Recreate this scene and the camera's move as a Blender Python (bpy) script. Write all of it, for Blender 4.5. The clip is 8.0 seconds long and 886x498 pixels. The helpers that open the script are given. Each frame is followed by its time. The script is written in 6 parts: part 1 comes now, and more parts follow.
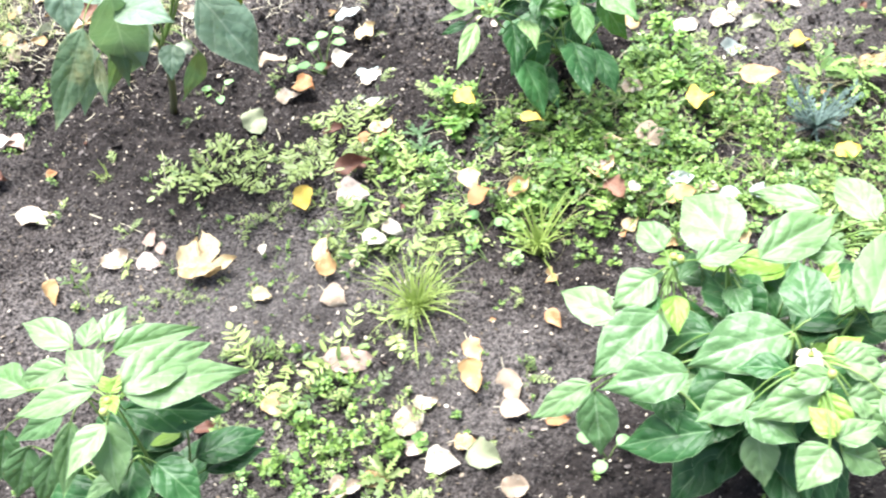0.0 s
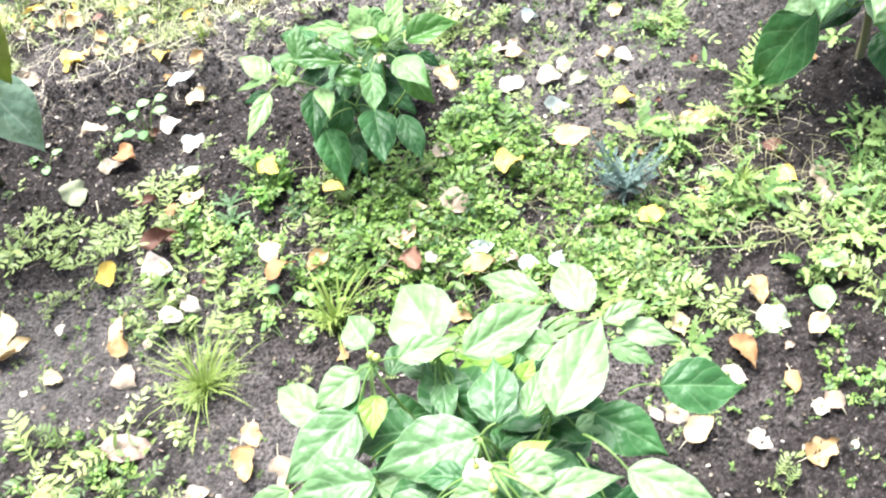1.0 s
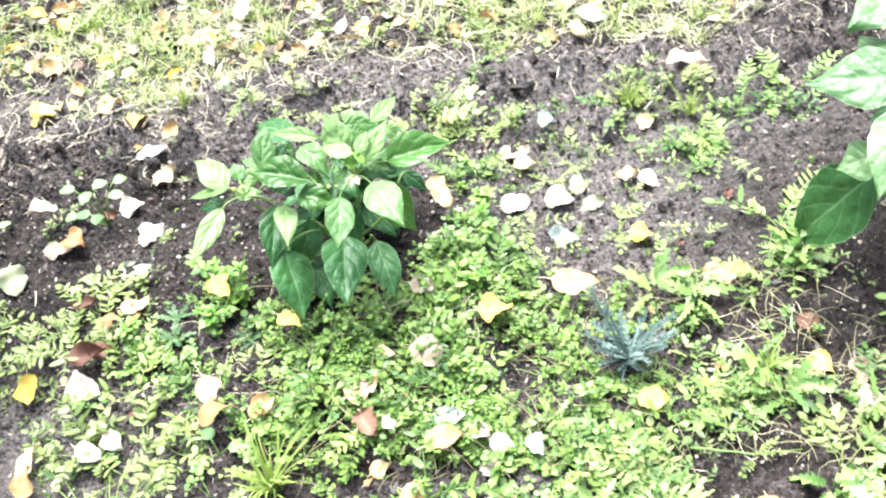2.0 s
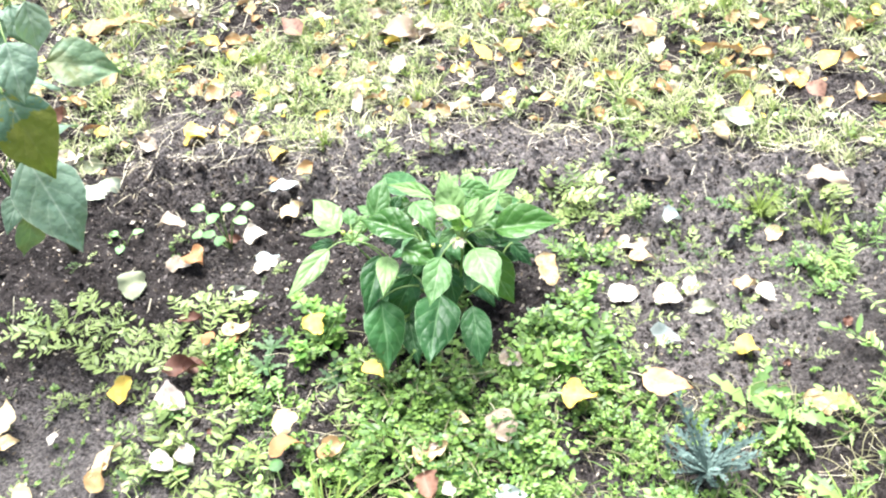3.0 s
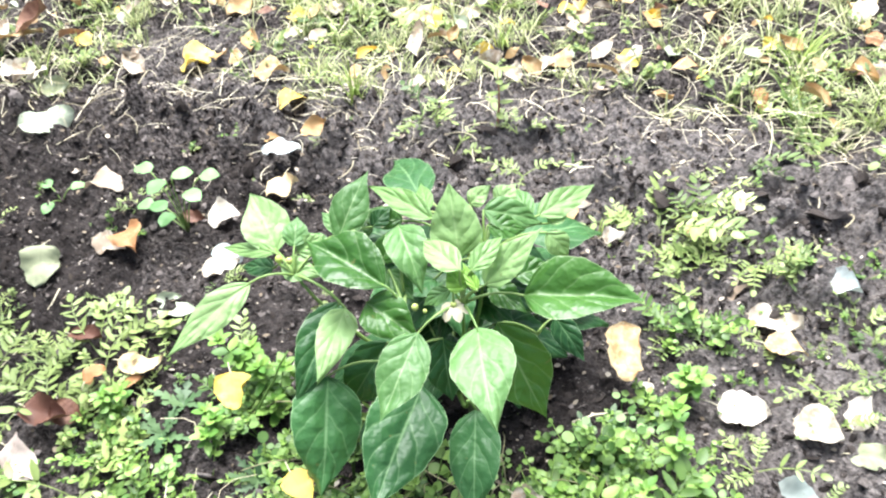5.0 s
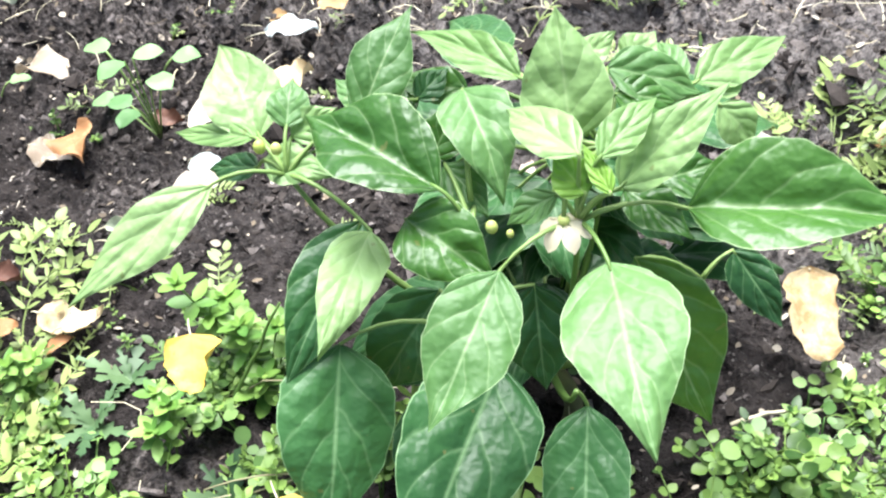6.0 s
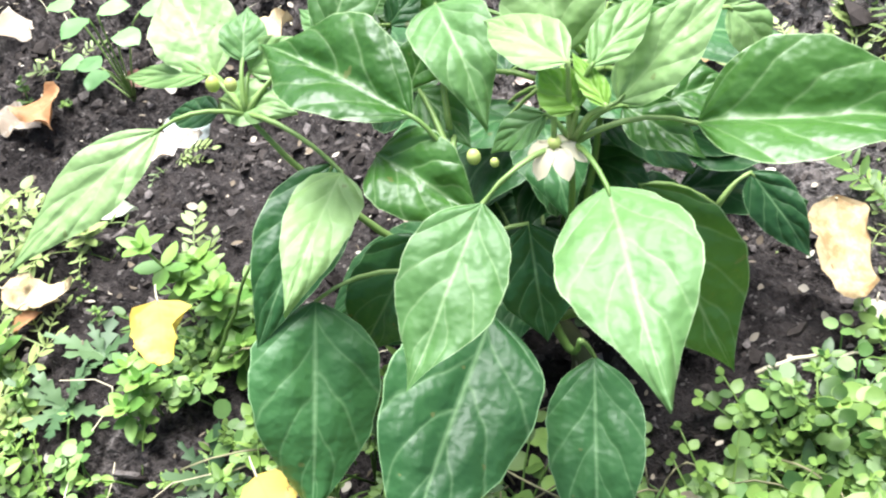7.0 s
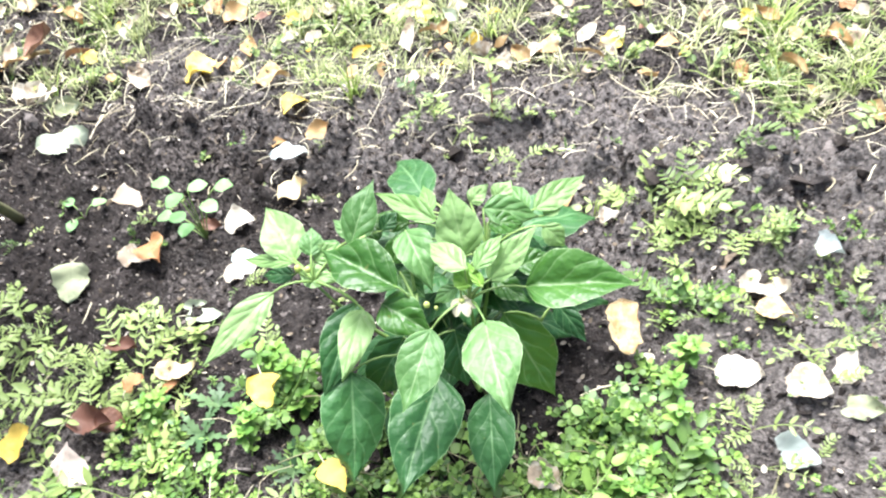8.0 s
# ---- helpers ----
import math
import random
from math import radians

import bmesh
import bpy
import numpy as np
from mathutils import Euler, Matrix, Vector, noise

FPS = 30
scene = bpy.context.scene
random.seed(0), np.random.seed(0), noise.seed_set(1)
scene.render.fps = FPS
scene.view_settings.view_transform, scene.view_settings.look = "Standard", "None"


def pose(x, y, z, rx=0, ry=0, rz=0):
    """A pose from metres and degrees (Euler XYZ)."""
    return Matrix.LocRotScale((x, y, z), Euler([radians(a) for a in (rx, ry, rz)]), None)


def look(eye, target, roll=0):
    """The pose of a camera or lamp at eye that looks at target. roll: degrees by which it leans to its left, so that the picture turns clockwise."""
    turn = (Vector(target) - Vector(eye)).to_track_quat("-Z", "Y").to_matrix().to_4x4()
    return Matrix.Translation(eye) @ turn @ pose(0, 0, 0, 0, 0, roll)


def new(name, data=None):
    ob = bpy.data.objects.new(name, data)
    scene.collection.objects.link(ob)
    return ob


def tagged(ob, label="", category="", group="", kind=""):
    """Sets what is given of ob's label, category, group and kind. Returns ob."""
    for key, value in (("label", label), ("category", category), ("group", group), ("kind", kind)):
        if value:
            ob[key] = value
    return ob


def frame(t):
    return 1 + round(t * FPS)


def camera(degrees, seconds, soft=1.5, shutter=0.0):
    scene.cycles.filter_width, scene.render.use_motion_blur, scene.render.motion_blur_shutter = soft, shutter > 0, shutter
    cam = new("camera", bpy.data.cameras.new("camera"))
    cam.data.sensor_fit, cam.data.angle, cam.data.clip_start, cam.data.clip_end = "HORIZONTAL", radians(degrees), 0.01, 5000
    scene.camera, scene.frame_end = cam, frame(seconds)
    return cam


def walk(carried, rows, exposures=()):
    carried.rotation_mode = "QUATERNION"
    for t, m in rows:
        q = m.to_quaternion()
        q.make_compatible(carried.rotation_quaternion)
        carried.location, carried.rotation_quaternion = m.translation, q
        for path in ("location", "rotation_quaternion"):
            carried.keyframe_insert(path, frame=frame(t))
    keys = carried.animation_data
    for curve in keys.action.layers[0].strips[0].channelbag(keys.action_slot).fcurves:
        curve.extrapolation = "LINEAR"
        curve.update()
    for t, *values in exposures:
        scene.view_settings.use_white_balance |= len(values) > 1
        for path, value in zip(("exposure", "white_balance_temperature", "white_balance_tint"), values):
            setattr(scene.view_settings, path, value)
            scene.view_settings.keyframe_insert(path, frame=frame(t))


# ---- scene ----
cam = camera(45.6, 8.0, soft=2.1, shutter=0.15)
PATH = [
    (0, (0.219, 0.21, 1.532), (0.048, 1.537, 0.046), -12.4),
    (0.3, (0.386, 0.202, 1.523), (0.193, 1.534, 0.043), -13.1),
    (0.5, (0.489, 0.22, 1.524), (0.258, 1.58, 0.076), -13.7),
    (0.8, (0.568, 0.231, 1.486), (0.402, 1.617, 0.054), -12.8),
    (1, (0.637, 0.307, 1.482), (0.451, 1.67, 0.031), -14.2),
    (1.3, (0.684, 0.415, 1.404), (0.543, 1.792, -0.040), -11.0),
    (1.5, (0.73, 0.543, 1.408), (0.552, 1.868, -0.08), -11.5),
    (1.8, (0.751, 0.672, 1.422), (0.533, 2.006, -0.052), -11.0),
    (2, (0.762, 0.718, 1.433), (0.487, 2.071, -0.014), -11.5),
    (2.2, (0.792, 0.72, 1.428), (0.428, 2.097, 0.025), -11.8),
    (3.3, (0.863, 0.749, 1.409), (0.265, 2.139, 0.101), -8.9),
    (3.5, (0.884, 0.803, 1.397), (0.245, 2.158, 0.073), -9.9),
    (3.7, (0.921, 0.825, 1.394), (0.205, 2.154, 0.082), -9.6),
    (4, (0.956, 0.888, 1.385), (0.143, 2.2, 0.114), -9.5),
    (4.2, (0.953, 0.939, 1.352), (0.123, 2.247, 0.086), -9.1),
    (5.3, (0.675, 1.529, 0.869), (-0.131, 2.702, -0.536), -8.5),
    (5.5, (0.631, 1.564, 0.798), (-0.225, 2.716, -0.594), -9.7),
    (6, (0.566, 1.622, 0.667), (-0.283, 2.748, -0.751), -10.3),
    (6.5, (0.534, 1.655, 0.585), (-0.342, 2.727, -0.859), -13.5),
    (7, (0.557, 1.658, 0.601), (-0.306, 2.735, -0.846), -14.2),
    (7.5, (0.648, 1.57, 0.775), (-0.169, 2.689, -0.668), -13.0),
    (8, (0.793, 1.373, 1.093), (-0.011, 2.528, -0.328), -14.0),
]
walk(cam, [(t, look(eye, target, roll)) for t, eye, target, roll in PATH], [(t, 1.78 + d) for t, d in ((0.0, 0.16), (1.5, 0.35), (2.2, 0.43), (3.5, 0.17), (4.2, 0.12), (5.5, 0.03), (7.0, 0.0), (8.0, 0.14))])

# ---- world and light: bright, thinly overcast autumn day ----
world = bpy.data.worlds.new("world")
scene.world = world
world.use_nodes = True
wn = world.node_tree
sky = wn.nodes.new("ShaderNodeTexSky")
sky.sky_type, sky.sun_disc = "NISHITA", False
sky.sun_elevation, sky.sun_rotation = radians(72), radians(-28)
sky.air_density, sky.dust_density, sky.ozone_density = 1.0, 6.0, 1.0
wn.links.new(sky.outputs[0], wn.nodes["Background"].inputs[0])
wn.nodes["Background"].inputs[1].default_value = 0.08
sun = new("sun", bpy.data.lights.new("sun", "SUN"))
sun.data.energy, sun.data.angle, sun.data.color = 3.1, radians(45), (0.95, 0.985, 1.06)
sun.matrix_world = look((-1.4, 2.6, 9.5), (0, 0, 0))


# ---- node helpers ----
def material(name, rough=0.8, spec=0.3):
    m = bpy.data.materials.new(name)
    m.use_nodes = True
    b = m.node_tree.nodes["Principled BSDF"]
    b.inputs["Roughness"].default_value = rough
    b.inputs["Specular IOR Level"].default_value = spec
    return m, m.node_tree, b


def math_node(nt, op, a, b=None, c=None):
    n = nt.nodes.new("ShaderNodeMath")
    n.operation = op
    for i, v in enumerate((a, b, c)):
        if v is None:
            continue
        if isinstance(v, (int, float)):
            n.inputs[i].default_value = v
        else:
            nt.links.new(v, n.inputs[i])
    return n.outputs[0]


def noise_node(nt, scale, detail=4, rough=0.55, vec=None):
    n = nt.nodes.new("ShaderNodeTexNoise")
    n.inputs["Scale"].default_value, n.inputs["Detail"].default_value, n.inputs["Roughness"].default_value = scale, detail, rough
    if vec is not None:
        nt.links.new(vec, n.inputs["Vector"])
    return n.outputs["Fac"]


def ramp(nt, fac, *stops):
    n = nt.nodes.new("ShaderNodeValToRGB")
    e = n.color_ramp.elements
    while len(e) < len(stops):
        e.new(0.5)
    for k, (p, col) in zip(e, stops):
        k.position, k.color = p, (*col, 1)
    nt.links.new(fac, n.inputs[0])
    return n.outputs[0]


def mix(nt, fac, a, b):
    n = nt.nodes.new("ShaderNodeMix")
    n.data_type = "RGBA"
    for sock, v in ((n.inputs[0], fac), (n.inputs[6], a), (n.inputs[7], b)):
        if isinstance(v, tuple):
            sock.default_value = (*v, 1)
        elif isinstance(v, (int, float)):
            sock.default_value = v
        else:
            nt.links.new(v, sock)
    return n.outputs[2]


def bump(nt, b, height, strength, distance):
    n = nt.nodes.new("ShaderNodeBump")
    n.inputs["Strength"].default_value, n.inputs["Distance"].default_value = strength, distance
    nt.links.new(height, n.inputs["Height"])
    nt.links.new(n.outputs[0], b.inputs["Normal"])


def coords(nt, which="Object"):
    return nt.nodes.new("ShaderNodeTexCoord").outputs[which]


def translucent(nt, b, colour, share):
    """Lets part of the light through a thin leaf."""
    t = nt.nodes.new("ShaderNodeBsdfTranslucent")
    if isinstance(colour, tuple):
        t.inputs[0].default_value = (*colour, 1)
    else:
        nt.links.new(colour, t.inputs[0])
    s = nt.nodes.new("ShaderNodeMixShader")
    s.inputs[0].default_value = share
    nt.links.new(b.outputs[0], s.inputs[1])
    nt.links.new(t.outputs[0], s.inputs[2])
    nt.links.new(s.outputs[0], nt.nodes["Material Output"].inputs[0])


def vein_lines(nt, pairs, slant, width):
    """Midrib and side veins of a leaf from its UV (u along, v across): 0..1 line mask and the puffing between veins."""
    uv = nt.nodes.new("ShaderNodeUVMap").outputs[0]
    sep = nt.nodes.new("ShaderNodeSeparateXYZ")
    nt.links.new(uv, sep.inputs[0])
    u, v = sep.outputs[0], sep.outputs[1]
    wob = math_node(nt, "MULTIPLY", noise_node(nt, 4, 1, vec=uv), 0.5)
    across = math_node(nt, "ABSOLUTE", math_node(nt, "SUBTRACT", v, 0.5))
    side = math_node(nt, "GREATER_THAN", v, 0.5)
    phase = math_node(nt, "SUBTRACT", math_node(nt, "MULTIPLY", u, pairs), math_node(nt, "MULTIPLY", across, slant))
    phase = math_node(nt, "ADD", math_node(nt, "ADD", phase, math_node(nt, "MULTIPLY", side, 0.45)), wob)
    tri = math_node(nt, "MULTIPLY", math_node(nt, "ABSOLUTE", math_node(nt, "SUBTRACT", math_node(nt, "FRACT", phase), 0.5)), 2.0)
    lateral = math_node(nt, "SMOOTH_MIN", math_node(nt, "DIVIDE", math_node(nt, "SUBTRACT", 1.0, tri), width * 2.2), 1.0, 0.2)
    mid = math_node(nt, "MINIMUM", math_node(nt, "DIVIDE", across, width * 0.42), 1.0)
    clear = math_node(nt, "MINIMUM", lateral, mid)
    lines = math_node(nt, "SUBTRACT", 1.0, math_node(nt, "MINIMUM", math_node(nt, "ADD", math_node(nt, "MULTIPLY", lateral, 0.5), 0.5), mid))
    puff = math_node(nt, "MULTIPLY", math_node(nt, "SINE", math_node(nt, "MULTIPLY", math_node(nt, "SUBTRACT", 1.0, tri), 1.57)), math_node(nt, "MINIMUM", math_node(nt, "MULTIPLY", across, 8.0), 1.0))
    return uv, lines, puff


def rand_object(nt):
    return nt.nodes.new("ShaderNodeObjectInfo").outputs["Random"]


def rand_island(nt):
    return nt.nodes.new("ShaderNodeNewGeometry").outputs["Random Per Island"]


# ---- materials ----
def pepper_leaf_material(name, dark, light, vein, gloss, dry=0.0, spec=0.5, thin=0.22, scorch=0.0):
    m, nt, b = material(name, gloss, spec)
    uv, lines, puff = vein_lines(nt, 4.2, 3.0, 0.07)
    obj = coords(nt)
    mott = noise_node(nt, 22, 4, 0.55, obj)
    fac = math_node(nt, "ADD", math_node(nt, "MULTIPLY", mott, 0.5), math_node(nt, "MULTIPLY", rand_object(nt), 0.5))
    col = ramp(nt, fac, (0.12, dark), (0.9, light))
    col = mix(nt, math_node(nt, "MULTIPLY", lines, 0.45), col, vein)
    sep = nt.nodes.new("ShaderNodeSeparateXYZ")
    nt.links.new(uv, sep.inputs[0])
    margin = math_node(nt, "GREATER_THAN", math_node(nt, "ABSOLUTE", math_node(nt, "SUBTRACT", sep.outputs[1], 0.5)), 0.491)
    col = mix(nt, math_node(nt, "MULTIPLY", margin, 0.75), col, vein)
    spots = math_node(nt, "GREATER_THAN", noise_node(nt, 90, 2, 0.5, obj), 0.735)
    col = mix(nt, math_node(nt, "MULTIPLY", spots, 0.5), col, (0.16, 0.15, 0.05))
    if dry:
        blot = ramp(nt, noise_node(nt, 14, 5, 0.6, obj), (0.45, (0, 0, 0)), (0.62, (dry, dry, dry)))
        col = mix(nt, blot, col, (0.17, 0.14, 0.04))
    if scorch:
        reach = math_node(nt, "ADD", sep.outputs[0], math_node(nt, "MULTIPLY", noise_node(nt, 22, 5, 0.65, obj), 1.5))
        col = mix(nt, ramp(nt, reach, (0.95, (0, 0, 0)), (1.4, (scorch, scorch, scorch))), col, (0.2, 0.2, 0.02))
        col = mix(nt, ramp(nt, reach, (1.38, (0, 0, 0)), (1.6, (scorch, scorch, scorch))), col, (0.1, 0.06, 0.015))
    nt.links.new(col, b.inputs["Base Color"])
    fine = noise_node(nt, 160, 3, 0.6, obj)
    end = math_node(nt, "MINIMUM", math_node(nt, "MULTIPLY", math_node(nt, "SUBTRACT", 1.0, sep.outputs[0]), 2.5), 1.0)
    pucker = noise_node(nt, 75, 2, 0.48, obj)
    hgt = math_node(nt, "ADD", math_node(nt, "MULTIPLY", math_node(nt, "MULTIPLY", puff, end), math_node(nt, "MULTIPLY", noise_node(nt, 40, 1, 0.5, obj), 0.7)), math_node(nt, "MULTIPLY", pucker, 1.25))
    hgt = math_node(nt, "ADD", hgt, math_node(nt, "MULTIPLY", fine, 0.12))
    bump(nt, b, hgt, 0.62, 0.0042)
    nt.links.new(math_node(nt, "ADD", math_node(nt, "MULTIPLY", mott, 0.12), gloss - 0.04), b.inputs["Roughness"])
    translucent(nt, b, mix(nt, 0.5, col, (0.2, 0.42, 0.05)), thin)
    return m


# tone steps with shade (lower leaves) and light (upper leaves) put into the green
M_MATURE_SHADED = pepper_leaf_material("mature shaded pepper leaf", (0.012, 0.058, 0.016), (0.05, 0.155, 0.045), (0.26, 0.42, 0.2), 0.4, 0.0, 0.34, 0.06)
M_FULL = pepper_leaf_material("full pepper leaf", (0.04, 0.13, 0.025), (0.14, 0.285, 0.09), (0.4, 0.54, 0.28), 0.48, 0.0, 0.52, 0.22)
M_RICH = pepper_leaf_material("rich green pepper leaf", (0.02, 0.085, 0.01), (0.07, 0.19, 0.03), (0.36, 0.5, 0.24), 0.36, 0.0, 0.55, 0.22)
# sky sheen on the other plants put into the soft green and mint colours
M_SAGE_SHEEN = pepper_leaf_material("soft green pepper leaf with sheen tint", (0.045, 0.13, 0.04), (0.15, 0.28, 0.11), (0.4, 0.52, 0.34), 0.44, 0.0, 0.55, 0.18)
M_MINT_SHEEN = pepper_leaf_material("pale mint pepper leaf with sheen tint", (0.11, 0.235, 0.075), (0.31, 0.46, 0.22), (0.46, 0.56, 0.4), 0.46, 0.0, 0.55, 0.24)
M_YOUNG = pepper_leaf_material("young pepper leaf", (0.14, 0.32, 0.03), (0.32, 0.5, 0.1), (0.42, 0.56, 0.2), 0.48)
# paler green for strongly lit upper leaves of the bushy plant, light painted in
M_PALE_LIT = pepper_leaf_material("pale lit pepper leaf", (0.11, 0.25, 0.055), (0.31, 0.475, 0.19), (0.42, 0.56, 0.28), 0.47, 0.0, 0.55, 0.28)
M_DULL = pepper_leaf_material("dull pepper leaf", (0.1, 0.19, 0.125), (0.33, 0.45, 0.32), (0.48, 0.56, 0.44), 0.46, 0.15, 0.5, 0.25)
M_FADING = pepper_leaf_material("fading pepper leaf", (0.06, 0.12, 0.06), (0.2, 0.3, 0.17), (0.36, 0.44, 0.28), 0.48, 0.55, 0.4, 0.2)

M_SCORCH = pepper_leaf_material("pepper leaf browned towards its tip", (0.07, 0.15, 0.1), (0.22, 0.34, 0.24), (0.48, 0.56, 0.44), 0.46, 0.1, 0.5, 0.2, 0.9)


def plain_plant_material(name, dark, light, rough=0.42, share=0.15, island=True, scale=60):
    m, nt, b = material(name, rough, 0.4)
    r = rand_island(nt) if island else rand_object(nt)
    n = noise_node(nt, scale, 3, 0.6, coords(nt))
    patch = noise_node(nt, 3.5, 2, 0.5, coords(nt))
    fac = math_node(nt, "ADD", math_node(nt, "MULTIPLY", r, 0.55), math_node(nt, "ADD", math_node(nt, "MULTIPLY", n, 0.25), math_node(nt, "MULTIPLY", patch, 0.3)))
    col = ramp(nt, fac, (0.2, dark), (0.85, light))
    nt.links.new(col, b.inputs["Base Color"])
    bump(nt, b, n, 0.3, 0.001)
    if share:
        translucent(nt, b, col, share)
    return m


M_STEM = plain_plant_material("green stem", (0.1, 0.2, 0.04), (0.26, 0.38, 0.12), 0.45, 0.0, False, 40)
M_WOODY = plain_plant_material("woody stem", (0.12, 0.13, 0.06), (0.3, 0.28, 0.15), 0.7, 0.0, False, 60)
M_WEED = plain_plant_material("small weed leaves", (0.014, 0.06, 0.010), (0.28, 0.45, 0.1))
M_CLOVER = plain_plant_material("round weed leaves", (0.04, 0.125, 0.022), (0.28, 0.45, 0.13))
M_FEATHER = plain_plant_material("feathery weed leaves", (0.03, 0.085, 0.015), (0.36, 0.45, 0.15))
M_SPRAWL = plain_plant_material("sprawling weed leaves", (0.025, 0.1, 0.018), (0.32, 0.47, 0.14))
M_GRASS = plain_plant_material("grass blades", (0.11, 0.17, 0.035), (0.7, 0.73, 0.4), 0.5, 0.2)
M_TUFT = plain_plant_material("tuft blades", (0.06, 0.14, 0.02), (0.4, 0.5, 0.13), 0.5, 0.2)
M_STRAW = plain_plant_material("dry straw", (0.36, 0.31, 0.18), (0.74, 0.7, 0.52), 0.7, 0.0)
M_THISTLE = plain_plant_material("thistle leaf", (0.035, 0.065, 0.055), (0.2, 0.29, 0.25), 0.55, 0.1, False)
M_LOBED = plain_plant_material("lobed weed leaf", (0.03, 0.085, 0.03), (0.14, 0.23, 0.1), 0.5, 0.12, False)
M_SHOOT = plain_plant_material("upright weed leaf", (0.07, 0.2, 0.03), (0.26, 0.43, 0.09), 0.45, 0.15, False)
M_RED = plain_plant_material("red weed stem", (0.3, 0.1, 0.08), (0.5, 0.25, 0.18), 0.5, 0.0, False)
M_PETAL = plain_plant_material("pepper flower petal", (0.7, 0.62, 0.42), (0.82, 0.77, 0.6), 0.5, 0.2, False)
M_BUD = plain_plant_material("pepper bud", (0.4, 0.5, 0.1), (0.55, 0.62, 0.2), 0.4, 0.0, False)
M_ROUND = plain_plant_material("seedling leaf", (0.12, 0.28, 0.09), (0.26, 0.44, 0.18), 0.45, 0.15, False)


def fallen_material(key, base, edge, rough=0.6):
    m, nt, b = material("fallen leaf " + key, rough, 0.35)
    uv, lines, puff = vein_lines(nt, 6.5, 3.0, 0.09)
    obj = coords(nt)
    n = noise_node(nt, 55, 5, 0.65, obj)
    fac = math_node(nt, "ADD", n, math_node(nt, "MULTIPLY", math_node(nt, "SUBTRACT", rand_object(nt), 0.5), 0.35))
    col = ramp(nt, fac, (0.43, edge), (0.6, base), (0.8, tuple(min(1, c * 1.12) for c in base)))
    col = mix(nt, math_node(nt, "MULTIPLY", lines, 0.35), col, tuple(c * 0.7 for c in edge))
    spots = math_node(nt, "GREATER_THAN", noise_node(nt, 130, 3, 0.6, obj), 0.68)
    col = mix(nt, math_node(nt, "MULTIPLY", spots, 0.6), col, (0.12, 0.07, 0.04))
    nt.links.new(col, b.inputs["Base Color"])
    bump(nt, b, math_node(nt, "ADD", math_node(nt, "MULTIPLY", puff, 0.3), n), 0.5, 0.0015)
    translucent(nt, b, col, 0.12)
    return m


FALLEN = {
    "W": fallen_material("bleached", (0.62, 0.57, 0.47), (0.36, 0.28, 0.2)),
    "C": fallen_material("cream", (0.6, 0.48, 0.28), (0.42, 0.27, 0.12)),
    "Y": fallen_material("yellow", (0.86, 0.7, 0.17), (0.7, 0.5, 0.1)),
    "O": fallen_material("orange", (0.58, 0.37, 0.19), (0.38, 0.19, 0.08)),
    "B": fallen_material("brown", (0.27, 0.15, 0.1), (0.13, 0.06, 0.04)),
    "P": fallen_material("pinkish", (0.64, 0.53, 0.46), (0.42, 0.3, 0.24)),
    "G": fallen_material("grey green", (0.46, 0.52, 0.38), (0.3, 0.33, 0.2)),
    "K": fallen_material("pale blue grey", (0.56, 0.62, 0.6), (0.38, 0.44, 0.4)),
}
WORDS = {"W": "bleached white", "C": "cream-coloured", "Y": "bright yellow", "O": "orange-brown", "B": "dark brown curled", "P": "pinkish-brown", "G": "grey-green", "K": "pale blue-grey"}

# soil: dark crumbly loam, paler where trodden and dry
M_SOIL, nt, b = material("garden soil", 0.95, 0.15)
pos = coords(nt)
big = noise_node(nt, 2.2, 3, 0.5, pos)
mid_n = noise_node(nt, 22, 6, 0.7, pos)
fine_n = noise_node(nt, 140, 4, 0.7, pos)
# low spots of the relief noise darkened, as shade between clods
soil = ramp(nt, math_node(nt, "ADD", math_node(nt, "MULTIPLY", mid_n, 0.6), math_node(nt, "MULTIPLY", fine_n, 0.4)), (0.36, (0.009, 0.0075, 0.007)), (0.52, (0.042, 0.035, 0.032)), (0.68, (0.2, 0.176, 0.162)))
dry_top = ramp(nt, fine_n, (0.4, (0.012, 0.010, 0.009)), (0.62, (0.26, 0.232, 0.215)))
soil = mix(nt, ramp(nt, big, (0.42, (0.08, 0.08, 0.08)), (0.6, (0.9, 0.9, 0.9))), soil, dry_top)
sp = nt.nodes.new("ShaderNodeSeparateXYZ")
nt.links.new(pos, sp.inputs[0])


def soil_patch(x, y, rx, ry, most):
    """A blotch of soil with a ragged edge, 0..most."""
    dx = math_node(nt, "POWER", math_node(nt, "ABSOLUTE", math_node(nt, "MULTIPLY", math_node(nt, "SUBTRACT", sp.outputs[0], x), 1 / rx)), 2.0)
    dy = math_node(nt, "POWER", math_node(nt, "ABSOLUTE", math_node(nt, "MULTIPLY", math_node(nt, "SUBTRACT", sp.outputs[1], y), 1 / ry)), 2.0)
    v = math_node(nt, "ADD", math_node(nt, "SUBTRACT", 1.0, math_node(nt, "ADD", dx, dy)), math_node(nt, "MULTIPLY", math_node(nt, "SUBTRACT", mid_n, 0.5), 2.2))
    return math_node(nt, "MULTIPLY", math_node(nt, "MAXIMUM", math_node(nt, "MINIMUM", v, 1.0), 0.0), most)


